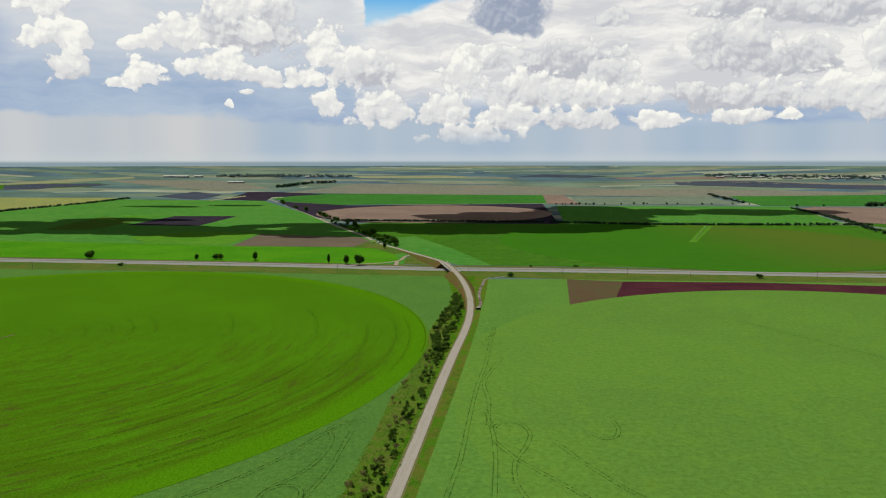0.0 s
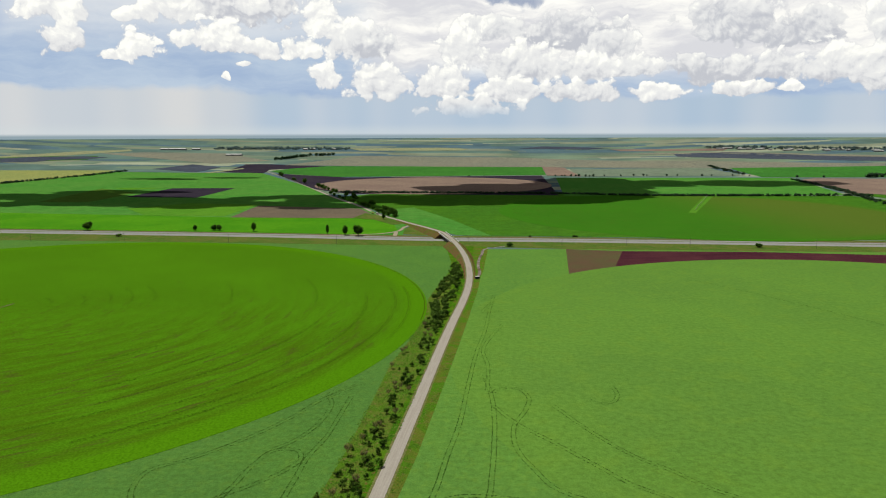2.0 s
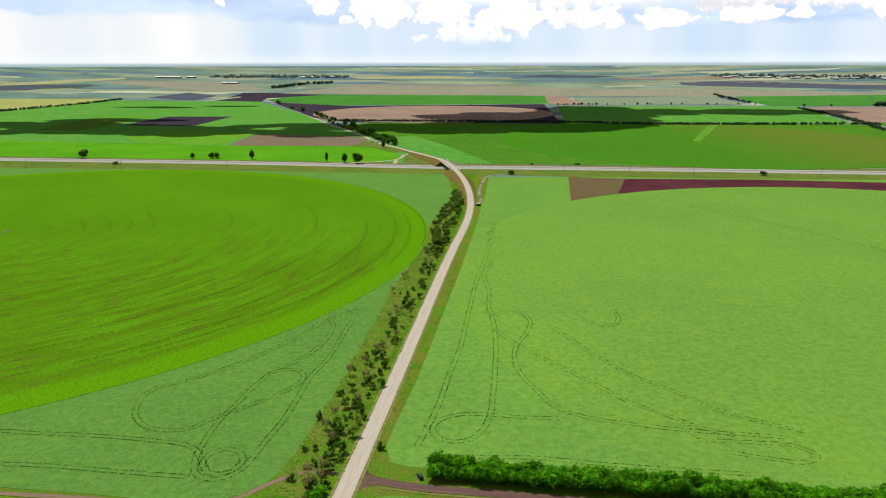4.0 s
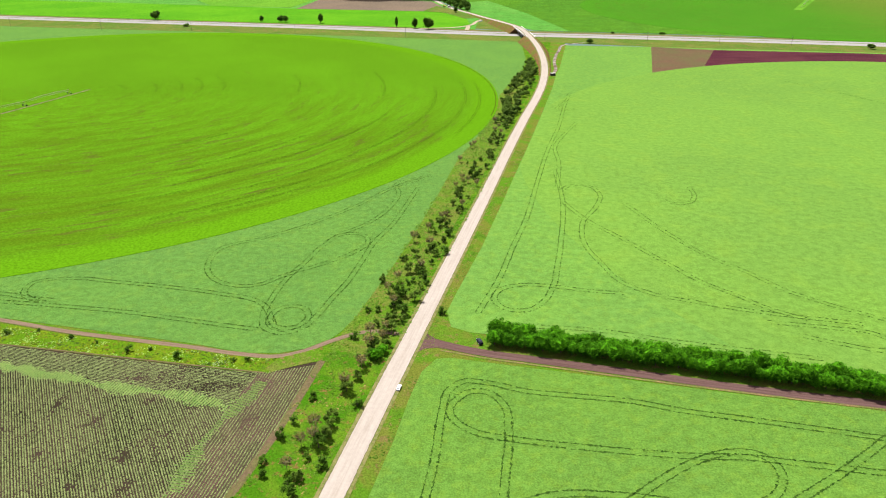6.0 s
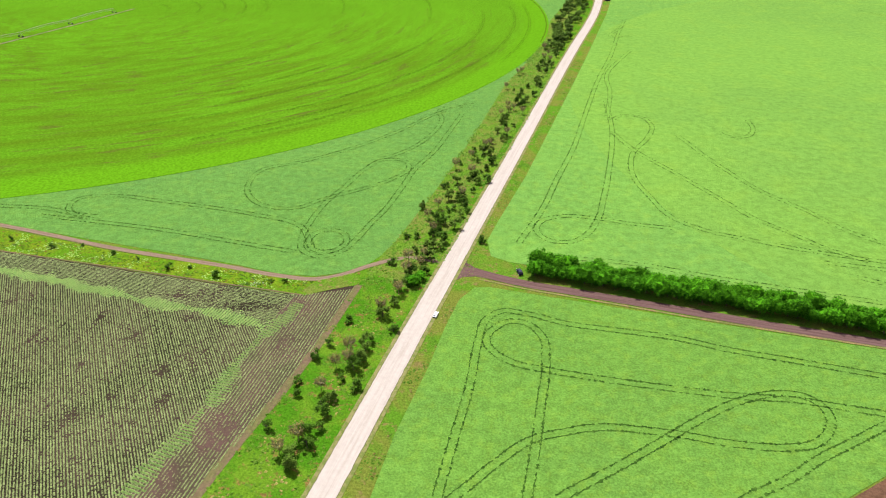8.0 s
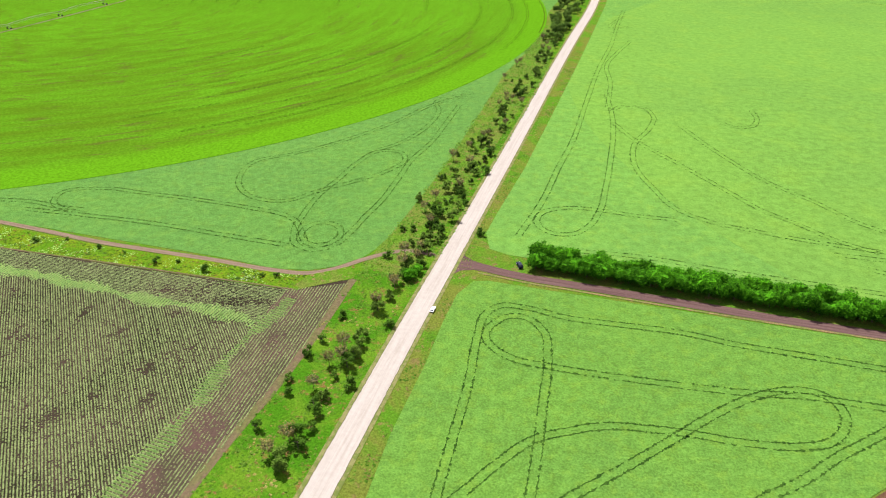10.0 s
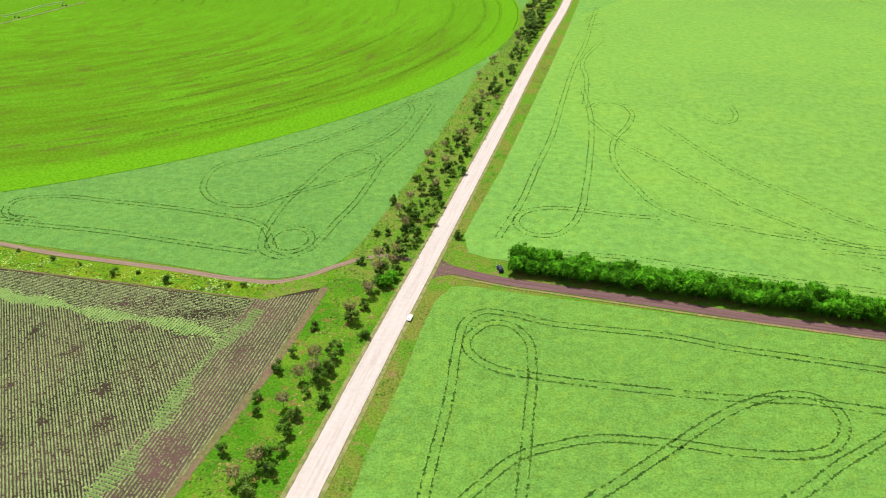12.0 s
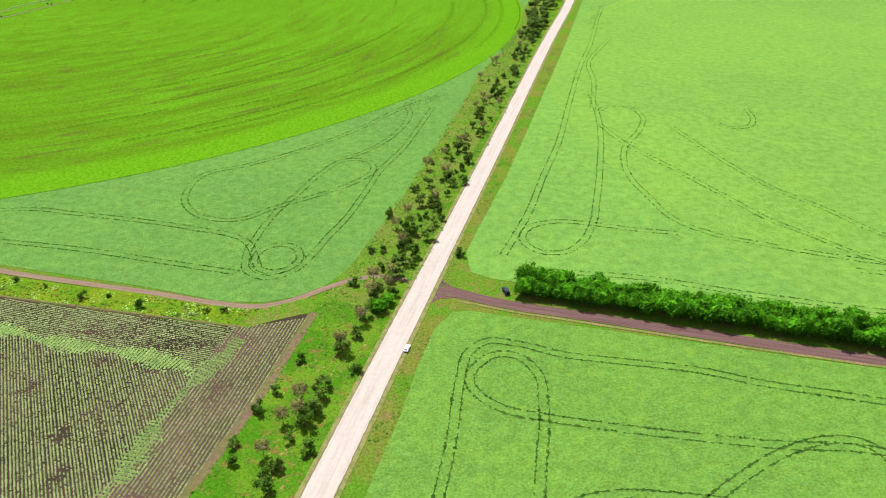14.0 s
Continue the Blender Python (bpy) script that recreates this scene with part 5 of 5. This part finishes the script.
y = 1225.0
while y < 1720:
    stand(road_tree, road_x(y) + rng.uniform(7, 13), y, rng.uniform(.45, .85), rng.uniform(.85, 1.1))
    y += rng.uniform(14, 40)


def tree_line(name, pts, count, height, mat, label, seed, width=8.0):
    """A far belt or wood: many small crowns in one mesh."""
    rr = random.Random(seed)
    line = curve_through([(x, y, 0) for x, y in pts], 20)
    bm = bmesh.new()
    for _ in range(count):
        p = line[rr.randrange(len(line))] + Vector((rr.uniform(-10, 10), rr.uniform(-width, width), 0))
        h = height * rr.uniform(.55, 1.15)
        leaf_clumps(bm, rr, (p.x, p.y, land(p.x, p.y) + h * .5), (h * .6, h * .6, h * .55), 14, h * .7, land(p.x, p.y))
    return mesh_object(name, bm, mat, None, label, "trees", "stuff")


tree_line("tree_belt", [(-250, 1772), (-152, 1755), (0, 1742), (279, 1718)], 420, 5.5, M["leaf_far"], "dark distant tree belt along the fallow circle", 1)
tree_line("tree_belt", [(285, 1712), (464, 1660), (786, 1640)], 420, 5.5, M["leaf_far"], "distant tree belt behind the round field", 2)
tree_line("tree_belt", [(800, 1640), (1000, 1640)], 80, 6, M["leaf_far"], "gappy distant hedge", 3)
tree_line("tree_belt", [(1111, 2212), (1010, 1740), (914, 1433)], 220, 6, M["leaf_far"], "hedge beside the pink field", 4)
tree_line("tree_belt", [(1140, 3002), (1078, 2515)], 50, 9, M["leaf_far"], "hedge between far fields", 5)
tree_line("tree_belt", [(-1352, 2112), (-1300, 2500), (-1270, 2790)], 200, 7, M["leaf_far"], "hedge beside the yellow field", 6)
tree_line("tree_belt", [(-823, 3488), (-685, 3740), (-601, 3783)], 80, 14, M["leaf_far"], "narrow wood far off", 7, 20)
tree_line("tree_belt", [(1420, 2330), (1520, 2370), (1700, 2400)], 40, 16, M["leaf_far"], "row of tall trees far off", 8)
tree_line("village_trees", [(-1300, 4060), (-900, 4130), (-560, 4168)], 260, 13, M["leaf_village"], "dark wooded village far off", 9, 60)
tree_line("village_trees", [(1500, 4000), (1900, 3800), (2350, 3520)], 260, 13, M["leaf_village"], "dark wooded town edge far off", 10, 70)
far_tree = tagged(make_tree(90, 15, 8, M["leaf_far"], "lone dark tree between far fields", 160, 3.0, .05), group="far lone trees")
for i in range(9):
    stand(far_tree, 395 + i * 16 + rng.uniform(-6, 6), 2428 + rng.uniform(-8, 8), rng.uniform(.4, .7))
for x, y in ((620, 2440), (665, 2442), (700, 2445), (712, 2446), (780, 2440), (820, 2448), (900, 2430), (935, 2435), (1010, 2440), (1060, 2420), (1180, 2330), (1269, 2330), (90, 2440), (495, 2430), (560, 2432)):
    stand(far_tree, x, y, rng.uniform(.35, .65))


# ---------------------------------------------------------------- grass tufts on the strips
def tufts(name, poly, count, size, mat, label, seed, keep=.0):
    rr = random.Random(seed)
    x0, x1, y0, y1 = min(p[0] for p in poly), max(p[0] for p in poly), min(p[1] for p in poly), max(p[1] for p in poly)
    verts, faces, n = [], [], 0
    while n < count:
        x, y = rr.uniform(x0, x1), rr.uniform(y0, y1)
        if not inside((x, y), poly):
            continue
        n += 1
        if noise.noise(Vector((x * .12, y * .12, seed))) < keep:
            continue
        s = size * rr.uniform(.4, 1.3)
        b = len(verts)
        for i in range(4):
            a = i * 1.57 + rr.random()
            verts.append((x + math.cos(a) * s, y + math.sin(a) * s, .05))
        verts.append((x + rr.uniform(-.3, .3) * s, y + rr.uniform(-.3, .3) * s, .08 + s * rr.uniform(.25, .6)))
        faces += [(b + i, b + (i + 1) % 4, b + 4) for i in range(4)]
    me = bpy.data.meshes.new(name)
    me.from_pydata(verts, [], faces)
    me.materials.append(mat)
    return tagged(new(name, me), label, "grass", "", "stuff")


STRIP = [(-80, 60), (-73, 113), (-67, 148), (-63, 200), (-60, 215), (-56, 233), (-50, 272), (-40, 361), (-29, 456), (-15, 545), (-8, 545), (-8, 440), (-26, 310), (-38, 221), (-47, 150), (-58, 60)]
tufts("grass_tufts", STRIP, 9000, .45, M["leaf_grass"], "clumps of rough grass on the roadside strip", 1, .0)
THICKET = [(-61, 206), (-57, 233), (-51, 272), (-41, 361), (-30, 456), (-16, 545), (-6, 545), (-8, 440), (-24, 310), (-36, 221), (-39, 206)]
tufts("rank_weeds", THICKET, 1600, .55, M["leaf_weed"], "dark rank weeds among the roadside trees", 36, .05)
tufts("thicket", THICKET, 6000, .7, M["leaf_grass"], "low green thicket among the roadside trees", 31, -.1)
tufts("dry_thicket", THICKET, 900, .45, M["leaf_dry"], "brown dry brushwood among the roadside trees", 32, .16)
tufts("dry_thicket", [(-80, 60), (-73, 113), (-67, 148), (-62, 206), (-42, 206), (-49, 150), (-60, 60)], 900, .45, M["leaf_dry"], "rusty dry weeds on the roadside strip", 33, .22)
BANK = [(-250, 214), (-197, 203.5), (-150, 200), (-106, 196.5), (-78, 195), (-77, 202.5), (-89, 202.5), (-111, 205), (-133, 206.5), (-156, 208.5), (-182, 213), (-250, 226)]
tufts("dark_weeds", BANK, 1100, .6, M["leaf_mid"], "dark nettle clumps on the bank", 12, .14)
tufts("flower_heads", [(-97, 196.6), (-86, 195.8), (-86, 198.6), (-97, 199)], 260, .3, M["leaf_white"], "patch of white flower heads on the bank", 21, -.1)
round_bush = tagged(make_tree(95, 4.2, 2.8, M["leaf_hedge"], "bright green round bush beside the road", 420, .6, .02, "bush", "bush"), group="roadside bushes")
stand(round_bush, -43.2, 206, 1.0)
stand(round_bush, -41.6, 210, .8)
tufts("bright_weeds", BANK, 2600, .4, M["leaf_bright"], "bright yellow-green weeds on the bank", 14, .02)
tufts("weed_clumps", BANK, 1700, .5, M["leaf_weed"], "clumps of tall weeds on the bank", 2, -.25)
VERGE = [(road_x(y) + 4.9, y) for y in range(75, 520, 15)] + [(13, 490), (11, 472), (-3, 368), (-12.5, 299), (-20, 256), (-22.5, 240), (-24, 222), (-27, 200), (-29, 185), (-30.5, 166), (-34, 139), (-35, 119), (-40, 75)]
tufts("grass_tufts", VERGE, 2600, .4, M["leaf_grass"], "clumps of dry grass beside the road", 3, .0)
tufts("dry_weeds", VERGE, 1300, .4, M["leaf_dry"], "clumps of brown dry weeds beside the road", 35, .1)


def weed_band(line, count, spread, seed):
    """Bright weeds thick along a line and thinning out to both sides, with gaps."""
    rr = random.Random(seed)
    pts = curve_through([(*q, 0) for q in line], 1.0)
    verts, faces = [], []
    for _ in range(count):
        i = rr.randrange(len(pts) - 1)
        p = pts[i]
        side = (pts[i + 1] - p).cross(Vector((0, 0, 1))).normalized()
        gap = noise.noise(Vector((p.x * .09, p.y * .09, seed)))
        if gap < -.22 and rr.random() < .8:
            continue
        c = p + side * (rr.gauss(0, spread) * (.75 + .8 * gap) + 1.5 * noise.noise(Vector((p.x * .2, p.y * .2, 2.0))))
        s, b = rr.uniform(.20, .46), len(verts)
        for j in range(4):
            a = j * 1.57 + rr.random()
            verts.append((c.x + math.cos(a) * s, c.y + math.sin(a) * s, .10))
        verts.append((c.x, c.y, .12 + s * rr.uniform(.5, 1.1)))
        faces += [(b + j, b + (j + 1) % 4, b + 4) for j in range(4)]
    me = bpy.data.meshes.new("weed_band")
    me.from_pydata(verts, [], faces)
    me.materials.append(M["leaf_bright"])
    return tagged(new("weed_band", me), "band of bright weeds between the drilled rows", "weeds", "", "stuff")


weed_band([(-220, 195), (-190, 191.5), (-165, 188.5), (-140, 185), (-129, 183), (-115, 181), (-102, 180), (-90, 177.5), (-83, 175)], 9000, 1.2, 5)
weed_band([(-77.5, 189), (-80, 178), (-83, 169), (-84.3, 156), (-84.6, 147), (-85.4, 137), (-86.4, 129), (-89, 116), (-93, 98)], 4600, 1.4, 6)



# ---------------------------------------------------------------- vehicles and small things
def make_car(x, y, turn, paint, label, van=0.0, size=.8):
    """A small car: body with cabin, windows, wheels, lamps and bumpers."""
    car = tagged(new("car"), label, "car")
    car.matrix_world = pose(x, y, .16, 0, 0, turn) @ Matrix.Diagonal((size, size, size, 1))
    bm = bmesh.new()
    side = [(-2.05, .35), (-2.1, .75), (-1.95, .95 + van * .5), (-1.45, 1.42 + van * .15), (.35, 1.45 + van * .15), (1.05, .98), (1.95, .82), (2.1, .6), (2.08, .35)]
    rows = []
    for w, squeeze in ((-.84, .9), (-.7, 1.0), (.7, 1.0), (.84, .9)):
        rows.append([bm.verts.new((w * (1 if z < 1.0 else .86), yy, z * squeeze if z > .9 else z)) for yy, z in side])
    for a, b in zip(rows, rows[1:]):
        for j in range(len(side)):
            bm.faces.new((a[j - 1], a[j], b[j], b[j - 1]))
    bm.faces.new(rows[0])
    bm.faces.new(rows[-1][::-1])
    bmesh.ops.recalc_face_normals(bm, faces=bm.faces[:])
    part("body", bm, paint, car)
    tilt = Matrix.Rotation(radians(-34), 4, "X")
    boxed("windscreen", (1.25, .75, .03), (0, .74, 1.23), M["glass"], car, turn=tilt)
    boxed("rear_window", (1.2, .5, .03), (0, -1.74, 1.2), M["glass"], car, turn=Matrix.Rotation(radians(42), 4, "X"))
    for s in (-1, 1):
        boxed("side_window", (.03, 1.7, .34), (s * .76, -.45, 1.14), M["glass"], car)
        boxed("headlight", (.34, .06, .16), (s * .58, 2.07, .66), M["steel"], car)
        for yy in (-1.3, 1.3):
            bm = bmesh.new()
            rod(bm, (s * .68, yy, .31), (s * .88, yy, .31), .31, sides=12)
            wheel = part("wheel", bm, M["rubber"], car)
            bm = bmesh.new()
            rod(bm, (s * .87, yy, .31), (s * .895, yy, .31), .19, sides=10)
            part("rim", bm, M["steel"], wheel)
    boxed("bumper", (1.6, .12, .18), (0, 2.1, .42), M["black_paint"], car, .03)
    boxed("bumper", (1.6, .12, .18), (0, -2.1, .42), M["black_paint"], car, .03)
    return car


make_car(-32.9, 190.2, -8, M["white_paint"], "small white car parked at the edge of the pale road", size=.64)
make_car(-9.0, 219.4, 22, M["blue_paint"], "dark blue car parked on grass by the tree belt", size=.86)


def make_pole(x, y):
    pole = tagged(new("utility_pole"), "weathered wooden power pole beside the highway", "pole", "highway poles")
    pole.location = (x, y, 0)
    bm = bmesh.new()
    rod(bm, (0, 0, -.5), (0, 0, 13), .22, .14, 8)
    part("post", bm, M["pole"], pole)
    boxed("crossarm", (2.2, .16, .16), (0, 0, 12.2), M["pole"], pole)
    for s in (-.95, 0, .95):
        bm = bmesh.new()
        rod(bm, (s, 0, 12.2), (s, 0, 12.6), .07, .04)
        part("insulator", bm, M["concrete"], pole)
    return pole


pole = make_pole(-572, 955)
for x, y in ((-440, 950), (-293, 939), (-144, 928), (33, 921), (157, 912), (240, 902), (320, 893), (475, 876), (640, 858), (-720, 975)):
    copy_thing(pole, pose(x, y, 0, 0, 0, 6))


def make_pivot(x, y, turn, spans, label):
    """A centre-pivot sprinkler: pipe on towers with wheels, trussed between."""
    rig = tagged(new("irrigation_pivot"), label, "irrigation machine")
    rig.matrix_world = pose(x, y, .2, 0, 0, turn)
    n = 46.0
    for i in range(spans):
        bm = bmesh.new()
        pts = [Vector((0, i * n + n * j / 6, 3.6 + 1.0 * math.sin(math.pi * j / 6))) for j in range(7)]
        for a, b in zip(pts, pts[1:]):
            rod(bm, a, b, .16)
        part("pipe", bm, M["old_steel"], rig)
        bm = bmesh.new()
        for s in (-.9, .9):
            for a, b in zip(pts, pts[1:]):
                rod(bm, a + Vector((s * .9, 0, -1.2)), b + Vector((s * .9, 0, -1.2)), .05, sides=4)
            for a in pts:
                rod(bm, a, a + Vector((s * .9, 0, -1.2)), .05, sides=4)
        part("truss", bm, M["old_steel"], rig)
    for i in range(spans + 1):
        bm = bmesh.new()
        for s in (-1, 1):
            rod(bm, (0, i * n, 3.7), (s * 2.0, i * n, .6), .09, sides=5)
        rod(bm, (-2.0, i * n, .6), (2.0, i * n, .6), .12, sides=5)
        tower = part("tower", bm, M["old_steel"], rig)
        for s in (-1, 1):
            bm = bmesh.new()
            rod(bm, (s * 2 - .2, i * n, .6), (s * 2 + .2, i * n, .6), .6, sides=12)
            part("wheel", bm, M["rubber"], tower)
    return rig


make_pivot(-384, 577, 167, 7, "long galvanised centre-pivot sprinkler standing in the round field")
make_pivot(617, 1627, 155.8, 7, "pale centre-pivot sprinkler in the far round field")
sheet("pivot_strip", [(459, 1297), (468, 1286), (626, 1618), (612, 1632)], .42, M["lime"], "pale trampled strip along the sprinkler")


def make_house(x, y, w, d, h, turn, label):
    house = tagged(new("building"), label, "building", "far buildings")
    house.matrix_world = pose(x, y, land(x, y) - 1, 0, 0, turn)
    boxed("wall", (w, d, h), (0, 0, h / 2), M["wall"], house)
    bm = bmesh.new()
    a = [bm.verts.new(p) for p in ((-w / 2 - .5, -d / 2 - .5, h), (w / 2 + .5, -d / 2 - .5, h), (w / 2 + .5, d / 2 + .5, h), (-w / 2 - .5, d / 2 + .5, h), (-w / 2 - .5, 0, h + d * .25), (w / 2 + .5, 0, h + d * .25))]
    for f in ((0, 1, 5, 4), (2, 3, 4, 5), (0, 4, 3), (1, 2, 5), (3, 2, 1, 0)):
        bm.faces.new([a[i] for i in f])
    part("roof", bm, M["roof"], house)
    for i in range(max(2, int(w / 12))):
        boxed("window", (3, .3, 2), (-w / 2 + (i + .5) * w / max(2, int(w / 12)), -d / 2 - .1, h * .55), M["glass"], house)
    return house


hr = random.Random(12)
for x, y, w in ((-1500, 3950, 110), (-1560, 3935, 40), (-1400, 3985, 45), (-1090, 3700, 60), (-1125, 3690, 30), (-760, 4100, 30), (-800, 4085, 26), (-640, 4120, 24)):
    make_house(x, y, w, 18, 7, hr.uniform(-8, 8), "long pale farm building far off")
for i in range(22):
    x = hr.uniform(1520, 2200)
    make_house(x, 3960 - (x - 1520) * .62 + hr.uniform(-70, 20), hr.uniform(18, 45), 14, hr.uniform(5, 8), hr.uniform(-40, 10), "pale town building among trees far off")

boxes = tagged(new("culvert_box"), "black box at the end of the rubble path", "box")
boxes.matrix_world = pose(34.5, 698, .1, 0, 0, 20)
boxed("shell", (4.5, 3, 2.2), (0, 0, 1.1), M["black_paint"], boxes, .1)
boxed("lid", (4.7, 3.2, .15), (0, 0, 2.25), M["concrete"], boxes)

for x, y, mat, label in ((-131, 1288, "yellow_paint", "yellow trailer parked beside the far road"), (-122, 1280, "stone", "pale heap of material beside the far road")):
    t = tagged(new("trailer"), label, "trailer")
    t.matrix_world = pose(x, y, .3, 0, 0, 30)
    boxed("bed", (2.6, 7, 1.6), (0, 0, 1.9), M[mat], t, .1)
    boxed("chassis", (1.2, 7, .4), (0, 0, .9), M["black_paint"], t)
    for s in (-1, 1):
        for yy in (-2, 2):
            bm = bmesh.new()
            rod(bm, (s * 1.0, yy, .5), (s * 1.3, yy, .5), .5, sides=10)
            part("wheel", bm, M["rubber"], t)


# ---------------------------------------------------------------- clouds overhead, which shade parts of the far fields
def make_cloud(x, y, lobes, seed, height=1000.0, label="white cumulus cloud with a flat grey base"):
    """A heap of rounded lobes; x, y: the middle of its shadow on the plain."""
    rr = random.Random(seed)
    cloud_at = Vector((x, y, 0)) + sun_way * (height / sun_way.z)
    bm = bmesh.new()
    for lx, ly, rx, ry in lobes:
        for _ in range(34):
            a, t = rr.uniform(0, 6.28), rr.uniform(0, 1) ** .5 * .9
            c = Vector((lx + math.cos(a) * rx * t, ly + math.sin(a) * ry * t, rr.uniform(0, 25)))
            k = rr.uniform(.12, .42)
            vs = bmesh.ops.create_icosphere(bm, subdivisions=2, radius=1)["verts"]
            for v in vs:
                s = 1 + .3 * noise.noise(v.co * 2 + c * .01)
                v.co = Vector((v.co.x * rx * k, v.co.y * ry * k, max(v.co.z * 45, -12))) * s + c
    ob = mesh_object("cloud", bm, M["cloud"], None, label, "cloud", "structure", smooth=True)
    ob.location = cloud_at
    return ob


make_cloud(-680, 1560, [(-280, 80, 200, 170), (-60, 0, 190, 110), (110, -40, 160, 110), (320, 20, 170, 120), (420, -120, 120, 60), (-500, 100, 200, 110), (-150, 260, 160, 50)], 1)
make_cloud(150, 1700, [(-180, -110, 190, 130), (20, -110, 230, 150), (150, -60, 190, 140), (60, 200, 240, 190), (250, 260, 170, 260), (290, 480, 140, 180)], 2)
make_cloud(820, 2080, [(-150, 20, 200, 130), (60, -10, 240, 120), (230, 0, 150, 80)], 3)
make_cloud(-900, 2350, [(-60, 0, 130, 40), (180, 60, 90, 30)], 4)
